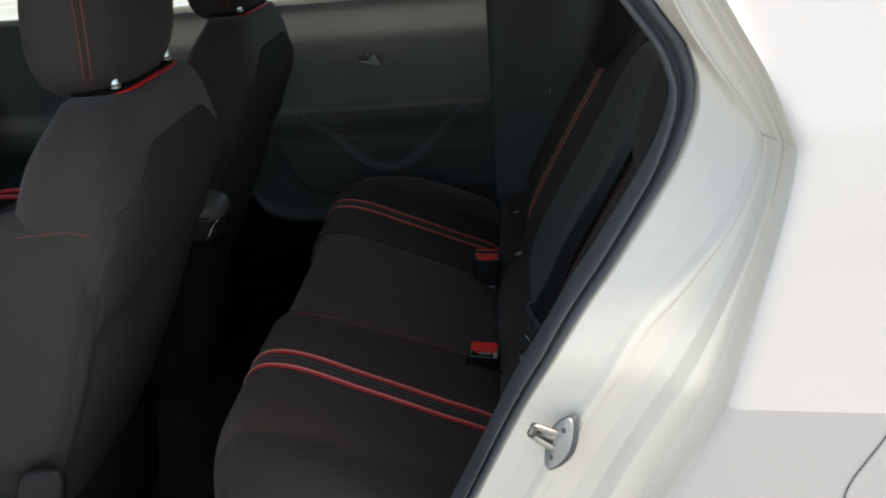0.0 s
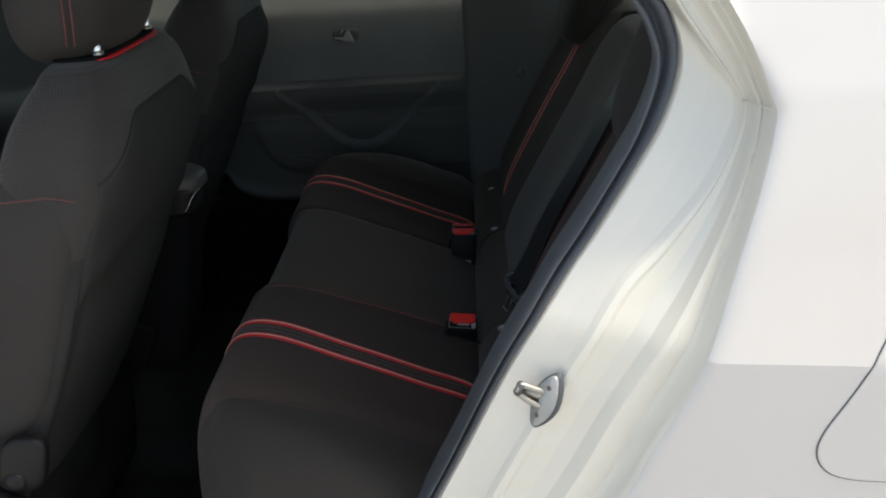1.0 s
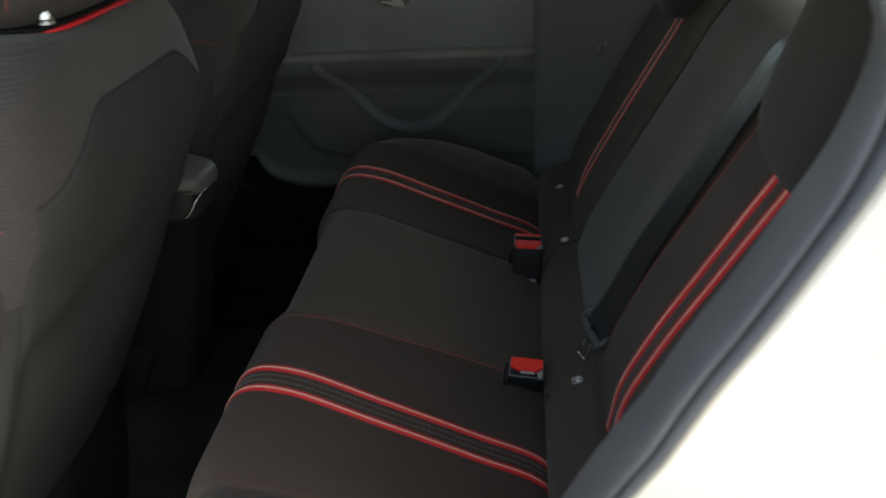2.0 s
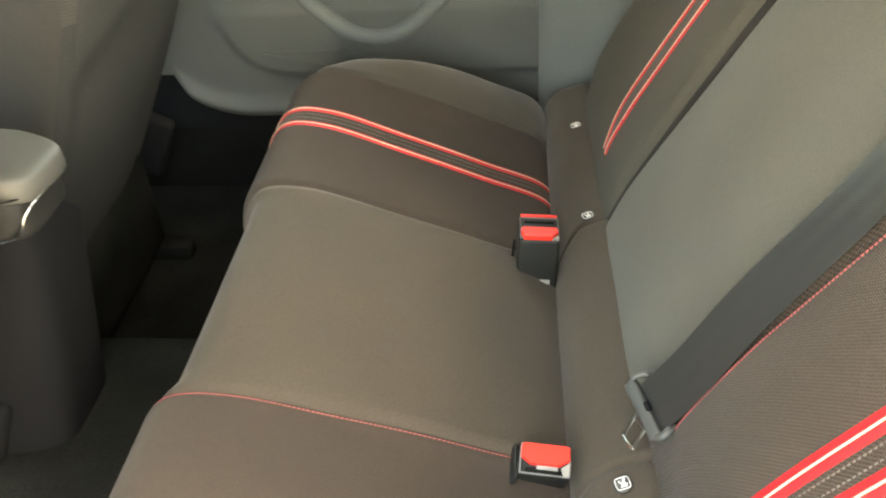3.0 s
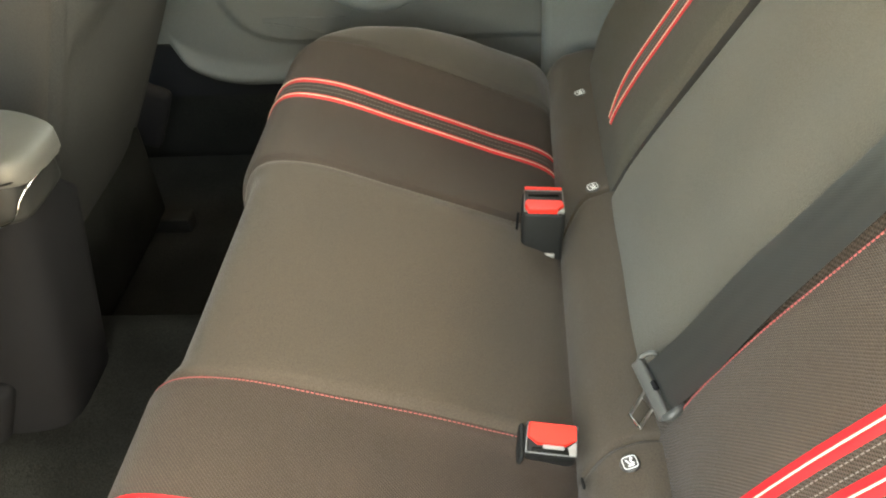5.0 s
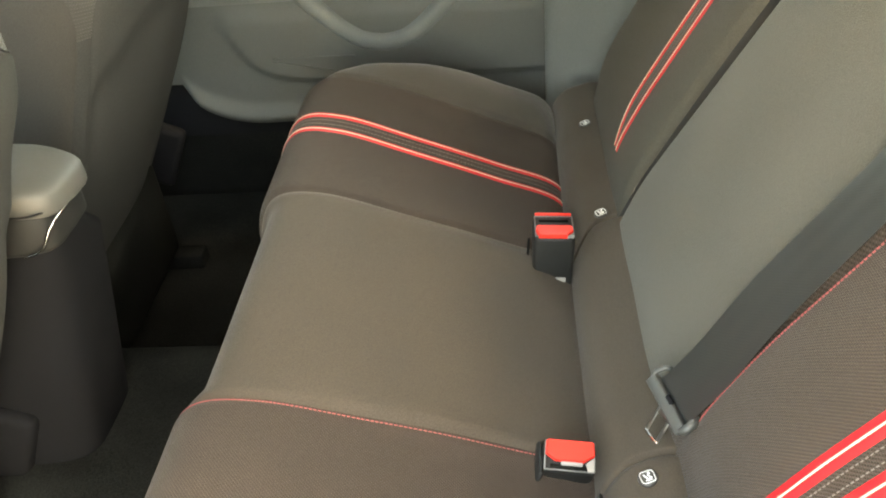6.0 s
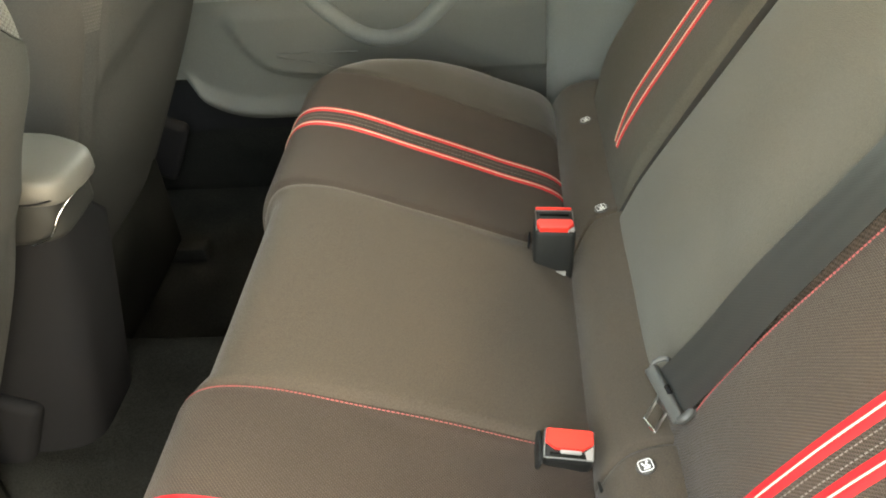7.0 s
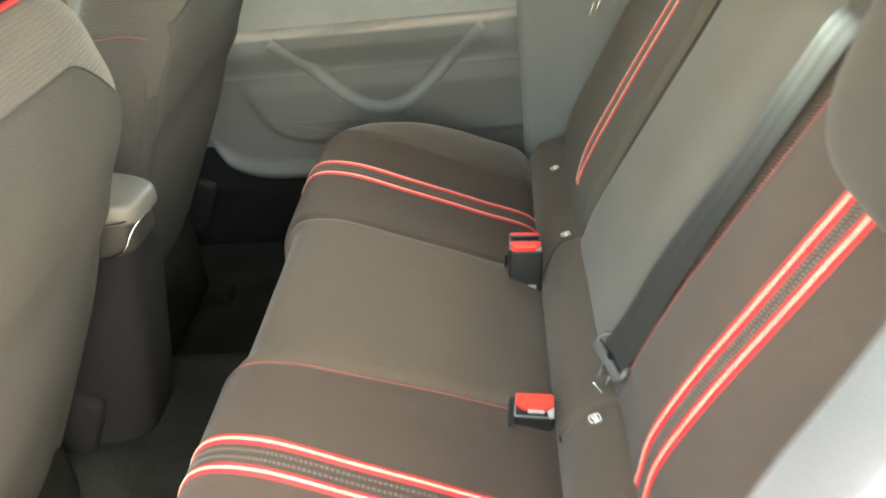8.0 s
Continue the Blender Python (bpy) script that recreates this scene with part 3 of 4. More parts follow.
def double_stripe(fn, y_of, ss, flip, owner, gap=0.041, width=0.0150, foot=None):
    """Two red cords with a pale thread on each, and two rows of grey stitches between them."""
    def beside(k):
        return lambda s: y_of(s) + k * gap * (1 - 0.6 * smooth01(foot + 0.07, foot, s) if foot else 1)
    for k in (-0.5, 0.5):
        band = part("red_stripe", ribbon(fn, beside(k), ss, width, 0.0016, flip), M_RED, owner, "raised red piping")
        part("pale_thread", ribbon(fn, beside(k), ss, 0.0029, 0.0023, flip), M_PALE, band, "pale centre thread")
    for k in (-0.13, 0.13):
        tagged(part("stitching", stitches(fn, beside(k), ss[0], ss[-1], 120, 0.0012, 0.0013, flip), M_GREYTHREAD, owner, "grey stitching"), kind="stuff")


STRIPE_NEAR, STRIPE_FAR = -0.3455, 0.3265
for y0 in (STRIPE_NEAR, STRIPE_FAR):
    double_stripe(cushion, lambda s, y0=y0: y0 + (0.010 * smooth01(0.5, 0.9, s) if y0 > 0 else 0.0), steps(0.27 if y0 < 0 else 0.345, 0.92, 60), -1, bench)
tagged(part("stitching", stitches(cushion, lambda s: cushion_near(s) - 0.003, 0.34, 0.865, 120, 0.0013, 0.0015, -1, 0.72), M_REDTHREAD, bench, "red seam stitching"), kind="stuff")
tagged(part("stitching", stitches(cushion, lambda s: cushion_far(s) - 0.003, 0.34, 0.85, 96, 0.0016, 0.0018, -1), M_GREYTHREAD, bench, "grey seam stitching"), kind="stuff")

# ---- filler roll between cushion and backrest ----
ROLL = [(0.452, 0, 0.44), (0.455, 0, 0.50), (0.463, 0, 0.533), (0.480, 0, 0.554), (0.502, 0, 0.562), (0.525, 0, 0.567), (0.545, 0, 0.555), (0.56, 0, 0.50)]


def seam_near(s):
    """Where the near joint of the roll runs: it curves away from the cushion."""
    return -0.207 + 0.016 * smooth01(0.25, 0.62, s)


def seam_far(s):
    return 0.140 + 0.055 * smooth01(0.22, 0.55, s) + 0.006 * smooth01(0.5, 0.8, s)


def roll(y, s):
    p = spline(ROLL, s)
    bend = 0.006 * smooth01(0.22, 0.10, abs(y + 0.01))
    p.x -= bend * smooth01(0.9, 0.4, s)
    for seam in (seam_far(s), seam_near(s)):
        p.z -= 0.0050 * math.exp(-(((y - seam) / 0.0035) ** 2))
    p.z += 0.0015 * noise.noise(Vector((y * 12, s * 4, 5.1)))
    p.z -= 0.012 * smooth01(0.59, 0.617, y) * smooth01(0.0, 0.4, s)
    return Vector((p.x, y, p.z))


filler = thing("seat_filler_roll", (0.50, 0.0, 0.44), "brown-grey cloth roll between cushion and backrest", "seat roll")
for nm, ya, yb in (("end_piece", lambda s: -0.64, seam_near), ("middle_piece", seam_near, seam_far), ("end_piece", seam_far, lambda s: 0.617)):
    fs = sorted(steps(0, 1, 70) + [0.004, 0.008, 0.013, 0.020, 0.98, 0.987, 0.992, 0.996])
    part(nm, sheet(lambda f, s: roll(ya(s) + f * (yb(s) - ya(s)), s), fs, steps(0, 1, 36)), M_INSERT, filler)
part("end_cap", sheet(lambda f, s: roll(0.617, s) - Vector((0, 0, 0.10 * f)), (0, 0.3, 1), steps(0, 1, 36)), M_INSERT, filler)

# ---- child-seat anchor buttons on the roll ----
def anchor_button(y, s=0.56):
    at, n = roll(y, s), normal_of(roll, y, s, -1)
    if n.z < 0:
        n = -n
    xa = Vector((0, 1, 0)).cross(n).normalized()
    turn = axes(xa, n.cross(xa), n) @ pose(0, 0, 0, 0, 0, 12)
    base = Matrix.Translation(at) @ turn
    e = thing("anchor_button", at, "black round child-seat anchor button with a white square sign", "anchor button", "anchor buttons on the rear seat roll")
    bm = bmesh.new()
    bmesh.ops.create_cone(bm, cap_ends=True, segments=28, radius1=0.0096, radius2=0.0088, depth=0.003, matrix=base @ Matrix.Translation((0, 0, 0.001)))
    part("disc", bm, M_DISC, e)
    corner = [(math.copysign(abs(math.cos(t)) ** 0.42, math.cos(t)) * 0.0064, math.copysign(abs(math.sin(t)) ** 0.42, math.sin(t)) * 0.0064) for t in steps(0, 2 * math.pi, 40)]
    bm = tube([base @ Vector((x, y, 0.0027)) for x, y in corner], 0.00045, 6)
    part("sign_frame", bm, M_WHITE, e, "white square frame", smooth=False)
    bm = bmesh.new()
    for sx, sy, px, py, rz in ((0.0013, 0.0065, -0.0016, 0.0003, 28), (0.0060, 0.0012, 0.0004, -0.0036, 0), (0.0022, 0.0022, 0.0020, 0.0036, 0), (0.0013, 0.0046, 0.0016, 0.0002, 28), (0.0030, 0.0011, 0.0026, -0.0018, 20)):
        bmesh.ops.create_cube(bm, size=1.0, matrix=base @ Matrix.Translation((px, py, 0.0028)) @ pose(0, 0, 0, 0, 0, rz) @ Matrix.Diagonal((sx, sy, 0.0006, 1)))
    part("sign", bm, M_WHITE, e, "white child-seat sign", smooth=False)


for y in (0.457, 0.209, -0.217):
    anchor_button(y)

# ---- rear backrest, split in a wide and a narrow section ----
BACK = [(0.50, 0, 0.50), (0.520, 0, 0.565), (0.541, 0, 0.635), (0.585, 0, 0.73), (0.630, 0, 0.82), (0.676, 0, 0.91), (0.712, 0, 0.98), (0.745, 0, 1.02), (0.79, 0, 1.02), (0.84, 0, 0.96), (0.82, 0, 0.80), (0.74, 0, 0.55)]
DRIFT = 0.17


def wide_edge(s):
    """The edges of the gap between the two sections; it opens towards the top."""
    return 0.176 - 0.009 * smooth01(0.08, 0.32, s)


def narrow_edge(s):
    return 0.190 + 0.008 * smooth01(0.10, 0.40, s)


def backrest(y, s):
    """The padded surface of the rear backrest; y across, at seat height; s from its foot over the top to the foot of its back."""
    p = spline(BACK, s)
    c = y - MID
    n = Vector((-0.9, 0, 0.42))
    puff = 0.0
    for a, b, h in ((-0.60, -0.193, 0.010), (-0.193, wide_edge(s) + 1e-5, 0.006), (narrow_edge(s) - 1e-5, 0.59, 0.012)):
        if a <= y <= b:
            f = (y - a) / (b - a)
            puff = h * (1 - (2 * f - 1) ** 6) - 0.006 * math.exp(-(((2 * f - 1)) / 0.4) ** 2) * smooth01(0.05, 0.3, s)
            edge = min(y - a, b - y)
            puff -= 0.008 * smooth01(0.012, 0.0, edge) if y > 0.181 else 0.004 * smooth01(0.008, 0.0, edge)
    p += n * (puff + 0.001 * noise.noise(Vector((y * 8, s * 9, 8.8)))) * smooth01(0.05, 0.22, s) * smooth01(0.75, 0.6, s)
    p.x += 0.012 * smooth01(-0.05, -0.25, y) * smooth01(0.30, 0.10, s)
    over = smooth01(0.50, 0.62, abs(c))
    p.x += 0.02 * over * over
    return Vector((p.x, y - DRIFT * (min(p.z, 1.02) - 0.6), p.z))


SB = steps(0, 1, 70)
wide_back = thing("split_rear_seat", (0.60, -0.2, 0.50), "wide cloth rear seat back section with red stripes and seam", "car seat", "rear backrest sections")
part("mesh_panel", sheet(backrest, ys_between(-0.60, -0.193) + [-0.190, -0.187, -0.183, -0.176, -0.168, -0.158], SB), M_MESH, wide_back)
part("centre_panel", panel(backrest, -0.158, wide_edge, SB), M_BACK, wide_back)
narrow_back = thing("split_rear_seat", (0.60, 0.39, 0.50), "narrow cloth rear seat back section with red stripes", "car seat", "rear backrest sections")
part("cloth_panel", panel(backrest, narrow_edge, 0.59, SB), M_NARROW, narrow_back)
# dark cloth on the end faces stands in for the shade inside the gap
for ob, a in ((wide_back, lambda s: -0.600), (wide_back, wide_edge), (narrow_back, narrow_edge), (narrow_back, lambda s: 0.589)):
    part("end_face", sheet(lambda s, f, a=a: backrest(a(s), s).lerp(backrest(a(s), 1 - s * 0.9), f) if f else backrest(a(s), s), steps(0.0, 0.55, 24), (0, 0.5, 1)), M_FSIDE, ob)
double_stripe(backrest, lambda s: -0.3415, steps(0.09, 0.56, 44), -1, wide_back, gap=0.034, width=0.0180)
double_stripe(backrest, lambda s: 0.304 - 0.013 * smooth01(0.25, 0.155, s), steps(0.155, 0.56, 44), -1, narrow_back, gap=0.037, foot=0.155)
tagged(part("stitching", stitches(backrest, lambda s: -0.200, 0.15, 0.56, 116, 0.0013, 0.0014, -1, 0.62), M_REDTHREAD, wide_back, "red seam stitching"), kind="stuff")
part("seam_cord", ribbon(backrest, lambda s: -0.196, steps(0.14, 0.56, 50), 0.0022, 0.0012, -1), M_DULLTHREAD, wide_back, "thin dull red seam cord")


def headrest(y):
    e = thing("rear_headrest", (0.70, y, 0.93), "black cloth headrest over the rear backrest", "headrest", "rear headrests")
    part("cushion", pillow((0.725, y, 1.058), (0.055, 0.120, 0.112), 3.2, lambda p: Vector((p.x + 0.35 * p.z, p.y, p.z))), M_OUTER, e)
    ring_pts = []
    for t in steps(0, 2 * math.pi, 48):
        c, s = math.cos(t), math.sin(t)
        z = 0.1122 * math.copysign(abs(s) ** 0.625, s) * 0.97
        ring_pts.append((0.725 + 0.012 + 0.35 * z, y + 0.1202 * math.copysign(abs(c) ** 0.625, c) * 0.99, 1.058 + z))
    part("seam", tube(ring_pts, 0.0022, 6), M_FCOVER, e, "dark edge seam")
    for k in (-1, 1):
        post = part("post", tube([(0.715, y + 0.05 * k, 0.97), (0.740, y + 0.05 * k, 1.06)], 0.005, 10), M_CHROME, e, "chrome headrest post")
        part("collar", tube([(0.722, y + 0.05 * k, 0.995), (0.727, y + 0.05 * k, 1.012)], 0.011, 12), M_BLACK, post)
    return e


headrest(-0.445)
headrest(0.28)

# ---- belt buckles in the cushion ----
def slab(points, z0, z1, m, inset=0.0008):
    """A flat plate of the given outline with a small chamfer on its upper edge."""
    bm = bmesh.new()
    c = sum((Vector(p) for p in points), Vector((0, 0))) / len(points)
    rows = []
    for z, s in ((z0, 0.0), (z1 - inset, 0.0), (z1, inset)):
        rows.append([bm.verts.new(m @ Vector((*(Vector(p) - (Vector(p) - c).normalized() * s), z))) for p in points])
    n = len(points)
    for r0, r1 in zip(rows, rows[1:]):
        for i in range(n):
            bm.faces.new((r0[i], r0[(i + 1) % n], r1[(i + 1) % n], r1[i]))
    bm.faces.new(rows[-1])
    return bm



def buckle(at, d, wide, near_face, tall, label, second=False, th=0.031):
    """at: the middle of the button end; d: the way the button points; near_face: the way its broad face looks."""
    at, d, w = Vector(at), Vector(d).normalized(), Vector(wide).normalized()
    w = (w - d * w.dot(d)).normalized()
    f = d.cross(w)
    if f.dot(Vector(near_face)) < 0:
        f = -f
    t = axes(w, f, d)
    wd = 0.050
    e = thing("belt_buckle", at - d * tall, label, "belt buckle", "rear belt buckles")
    m = Matrix.Translation(at) @ t
    bm = box((wd, th, tall), bevel=0.006, segments=3)
    bmesh.ops.transform(bm, matrix=m @ Matrix.Translation((0, 0, -tall / 2)), verts=bm.verts)
    part("housing", bm, M_BLACK, e)
    y0, y1, y2 = (0.08 * th, 0.28 * th, 0.46 * th) if second else (-0.45 * th, -0.02 * th, 0.19 * th)
    cut = (0.30, 0.38) if second else (0.26, 0.27)
    button = [(-0.41 * wd, y0), (0.41 * wd, y0), (0.445 * wd, y0 + 0.05 * th), (0.455 * wd, y1), (cut[0] * wd, y2), (-cut[1] * wd, y2), (-0.455 * wd, y1), (-0.445 * wd, y0 + 0.05 * th)]
    part("release_button", slab(button, -0.003, 0.0052, m, 0.0012), M_BUTTON, e, "bright red release button", smooth=False)
    corner = [(0.30 * wd, y2 + 0.02 * th), (0.45 * wd, y1 + 0.03 * th), (0.45 * wd, 0.45 * th), (0.34 * wd, 0.45 * th)]
    part("corner", slab(corner, -0.002, 0.0022, m, 0.0004), M_PALEGREY, e, "pale grey corner", smooth=False)
    bm = box((wd * 0.72, 0.004, 0.003), bevel=0)
    bmesh.ops.transform(bm, matrix=m @ Matrix.Translation((0, th * (-0.24 if second else 0.34), -0.0005)), verts=bm.verts)
    part("slot", bm, M_CARPET, e)
    bm = bmesh.new()
    rim = [m @ Vector((sx * wd * 0.46, sy * th * 0.44, 0.0005)) for sx, sy in ((-1, -1), (1, -1), (1, 1), (-1, 1), (-1, -1))]
    for p, q in zip(rim, rim[1:]):
        tube([p, q], 0.0008, 6, bm)
    part("rim", bm, M_GREY, e, "thin grey rim")
    if second:
        bm = box((wd * 0.9, 0.003, 0.004), bevel=0.001)
        bmesh.ops.transform(bm, matrix=m @ Matrix.Translation((0, -th * 0.52, 0.001)), verts=bm.verts)
        part("button_edge", bm, M_BUTTON, e, "red edge of the rear button")
    bm = box((wd * 0.40, 0.004, 0.006), bevel=0.001)
    bmesh.ops.transform(bm, matrix=m @ (Matrix.Translation((0.006, th * 0.53, -tall + 0.024)) if second else Matrix.Translation((0.002, th * 0.235, 0.000))), verts=bm.verts)
    part("mark", bm, M_PALEGREY, e, "pale mark")
    return e


buckle((0.4345, 0.131, 0.600), (0.06, 0.03, 0.99), (1.0, 0.0, 0.0), (0, -1, 0), 0.085, "black belt buckle with a red button, standing in the cushion", True, 0.050)
buckle((0.431, -0.194, 0.5665), (0.05, -0.42, 0.90), (0.97, -0.12, 0.05), (0, -0.9, -0.4), 0.042, "black belt buckle with a red button, sunk in the cushion")
part("buckle_pocket", tube([(0.404, 0.155, 0.566), (0.401, 0.125, 0.552), (0.401, 0.103, 0.540), (0.408, 0.093, 0.533)], 0.0016, 8, smooth_steps=12), M_DEEP, bench, "black buckle pocket lip")
part("buckle_pocket", box((0.005, 0.040, 0.014), (0.402, -0.188, 0.553), axes(Vector((0.93, 0, -0.36)), Vector((0, 1, 0)), Vector((0.36, 0, 0.93))), 0.004), M_BLACK, bench, "black buckle pocket lip")

# ---- centre belt: webbing on the backrest, latch tongue at its foot ----
belt = thing("centre_seat_belt", (0.53, -0.17, 0.58), "dark webbing seat belt with grey latch tongue on the backrest", "seat belt")
LATCH_A, LATCH_B = Vector((0.514, -0.1490, 0.6255)), Vector((0.533, -0.2040, 0.6115))
bar = LATCH_B - LATCH_A
WEB_MID = [(*(LATCH_A + bar * 0.52),), (0.562, -0.193, 0.695), (0.604, -0.2065, 0.785), (0.647, -0.218, 0.875), (0.686, -0.232, 0.960), (0.715, -0.242, 1.015), (0.75, -0.250, 1.035)]


def web(u, w):
    p = spline(WEB_MID, u)
    turn = smooth01(0.0, 0.6, u)
    tw = smooth01(0.25, 0.7, u)
    across = (bar.normalized() * (1 - turn) + Vector((0.06 + 0.04 * tw, -1.0, -0.06 + 0.03 * tw)).normalized() * turn).normalized()
    off = Vector((-0.9, 0, 0.42)) * (0.005 * smooth01(0.05, 0.3, u) + 0.004 * math.exp(-(((u - 0.28) / 0.16) ** 2)) + 0.0004 * math.cos(w * 2.2) + 0.00012 * math.cos(w * 9))
    return p + across * (w * 0.0245) + off


bm = sheet(web, steps(0, 1, 60), [-1, -0.995] + steps(-0.97, 0.97, 24) + [0.995, 1])
w_ob = part("webbing", bm, M_WEB, belt)
mod = w_ob.modifiers.new("thickness", "SOLIDIFY")
mod.thickness = 0.0008
w_ob.data.materials.append(M_DEEP)
mod.material_offset_rim = 1
bdir = bar.normalized()
out = Vector((-0.75, -0.1, 0.62))
out = (out - bdir * out.dot(bdir)).normalized()
down = bdir.cross(out)
if down.z > 0:
    down = -down
lt = axes(bdir, out, bdir.cross(out))
bar_mid = (LATCH_A + LATCH_B) / 2 + down * 0.004
tongue = part("tongue", box((0.060, 0.0080, 0.0125), bar_mid + out * 0.003, lt, 0.0022, 3), M_TONGUE, belt, "grey plastic latch tongue")
for k, reach, fat in ((-1, 0.016, 0.0050), (1, 0.013, 0.0088)):
    corner = bar_mid + bdir * k * 0.0285
    hook = [corner + out * 0.003, corner - down * 0.007 + out * 0.004 + bdir * k * 0.0022, corner - down * reach + out * 0.001 + bdir * k * 0.0005, corner - down * (reach + 0.002) - out * 0.004 - bdir * k * 0.003]
    part("end_hook", tube(hook, fat / 2, 10, smooth_steps=14), M_TONGUE, tongue)
part("notch", box((0.010, 0.004, 0.005), bar_mid + out * 0.0052 - down * 0.006, lt, 0.001, 1), M_DEEP, tongue, "dark notch")
pull = (down * 0.86 - out * 0.14 + bdir * 0.22).normalized()
flat = bdir - pull * bdir.dot(pull)
flat.normalize()
pt = axes(flat, flat.cross(pull) * -1, pull)
plate_mid = bar_mid + bdir * 0.002 + pull * 0.021
bm = bmesh.new()
for k in (-1, 1):
    box((0.0036, 0.0020, 0.034), plate_mid + flat * k * 0.0082, pt, 0.0007, 1, bm)
box((0.0200, 0.0020, 0.010), plate_mid - pull * 0.012, pt, 0.0007, 1, bm)
part("plate", bm, M_DARKSTEEL, tongue, "steel latch plate with a slot")
part("plate_end", box((0.0196, 0.0030, 0.0032), plate_mid + pull * 0.0155, pt, 0.0009, 2), M_CHROME, tongue, "bright rounded plate end")
tab = part("zip_tab", box((0.003, 0.013, 0.005), (0.458, -0.224, 0.542), pose(0, 0, 0, -12, 0, 8), 0.0012, 1), M_BLACK)
tagged(tab, "small black zip tab at the edge of the cushion", "zip tab")

# ---- front seats ----
def front_seat(label):
    e = thing("front_seat", (-0.30, -0.34, 0.30), label, "car seat", "front seats")
    SEC = [(-0.278, 0.46, 0.078, 0.205), (-0.216, 0.593, 0.089, 0.212), (-0.143, 0.744, 0.094, 0.218), (-0.086, 0.88, 0.088, 0.220), (-0.056, 0.943, 0.088, 0.220), (-0.042, 0.99, 0.084, 0.216),
           (-0.034, 1.03, 0.072, 0.207), (-0.027, 1.06, 0.059, 0.190), (-0.021, 1.085, 0.047, 0.163), (-0.020, 1.10, 0.036, 0.132), (-0.020, 1.106, 0.002, 0.01)]

    def shape(u, a):
        i = spline([(s[0], s[1], 0) for s in SEC], u)
        h = spline([(s[2], s[3], 0) for s in SEC], u)
        c, s = math.cos(a), math.sin(a)
        p = 0.52
        x = max(h[0], 0) * math.copysign(abs(c) ** p, c)
        y = max(h[1], 0) * math.copysign(abs(s) ** p, s)
        hollow = 0.014 * smooth01(0.885, 0.835, i[1] + 0.35 * max(0.0, abs(y) - 0.08)) * smooth01(0.45, 0.75, c)
        sw = 0.004 * noise.noise(Vector((a * 0.8, u * 6, 2.0)))
        return Vector((i[0] + x - hollow + sw, -0.34 + y, i[1] + sw))
    turns = steps(0, 2 * math.pi * (1 - 1 / 88), 87)
    part("backrest", sheet(shape, steps(0, 0.30, 24), turns, closed=True), M_FCOVER, e)
    part("upper_panel", sheet(shape, steps(0.30, 1, 44), turns, closed=True), M_FRONT, e, "mesh cloth shoulder and side")

    def seam_height(y):
        """The rear cover ends in an arch under the shoulder."""
        return 1.037 - 0.062 * smooth01(0.085, 0.20, abs(y)) - 0.10 * max(0.0, abs(y) - 0.18)

    def seam_u(a):
        lo, hi = 0.3, 0.95
        for _ in range(24):
            mid = (lo + hi) / 2
            q = shape(mid, a)
            lo, hi = (mid, hi) if q.z < seam_height(q.y + 0.34) else (lo, mid)
        return lo

    def cover(v, a):
        u = 0.02 + v * (seam_u(a) - 0.02)
        p = shape(u, a)
        n = (p - Vector((-0.12, -0.34, p.z))).normalized()
        return p + n * (0.0026 * smooth01(0, 0.12, min(a + 1.02, 1.02 - a)) * smooth01(1.0, 0.975, v) + 0.0004)
    part("rear_cover", sheet(cover, steps(0, 0.95, 36) + steps(0.96, 1, 6), steps(-1.02, 1.02, 50)), M_FCOVER, e, "smooth charcoal rear cover with an arched top seam")
    part("cover_seam", tube([cover(1.0, a) + Vector((0.0006, 0, 0.0004)) for a in steps(-1.0, 1.0, 60)], 0.0008, 6), M_FCOVER, e, "arched seam")
    for k in (-1, 1):
        wing = part("side_wing", pillow((-0.158, -0.34 + k * 0.188, 0.795), (0.092, 0.040, 0.190), 4.0, lambda p: Vector((p.x + 0.42 * p.z, p.y, p.z))), M_FSIDE, e, "padded side wing")
        part("piping", tube([(-0.155 + d, -0.34 + k * (0.2285 - 0.18 * max(0.0, d - 0.10)), 0.964 + 0.05 * d - 0.9 * max(0.0, d - 0.115) ** 1.3) for d in steps(0.06, 0.148, 12)], 0.0009, 6), M_DULLTHREAD, wing, "red seam")
    part("accent", pillow((-0.018, -0.337, 1.1020), (0.040, 0.104, 0.0022), 5.0), M_RED, e, "red top accent under the headrest")
    part("recess", pillow((-0.021, -0.341, 1.1050), (0.037, 0.108, 0.0030), 5.0), M_DEEP, e, "black recess between the posts")
    part("headrest", pillow((-0.030, -0.345, 1.190), (0.072, 0.136, 0.102), 2.8, lambda p: Vector((p.x + 0.16 * p.z, p.y * (1 + 0.25 * p.z), p.z))), M_FSIDE, e)
    for k in (-1, 1):
        post = part("post", tube([(0.004, -0.34 + k * 0.088, 1.06), (0.002, -0.34 + k * 0.088, 1.15)], 0.0058, 12), M_CHROME, e, "chrome headrest post")
        part("collar", tube([(0.0035, -0.34 + k * 0.088, 1.102), (0.0032, -0.34 + k * 0.088, 1.112)], 0.0075, 14), M_STEEL, post)
    for k in (-0.007, 0.007):
        tagged(part("stitching", tube([(0.004 + 0.10 * d - 1.2 * d * d + k * 0.7, -0.4792 + 1.6 * d * d - 0.03 * d, 1.196 + d) for d in steps(-0.07, 0.08, 10)], 0.0011, 6), M_DULLTHREAD, e, "red headrest stitching"), kind="stuff")
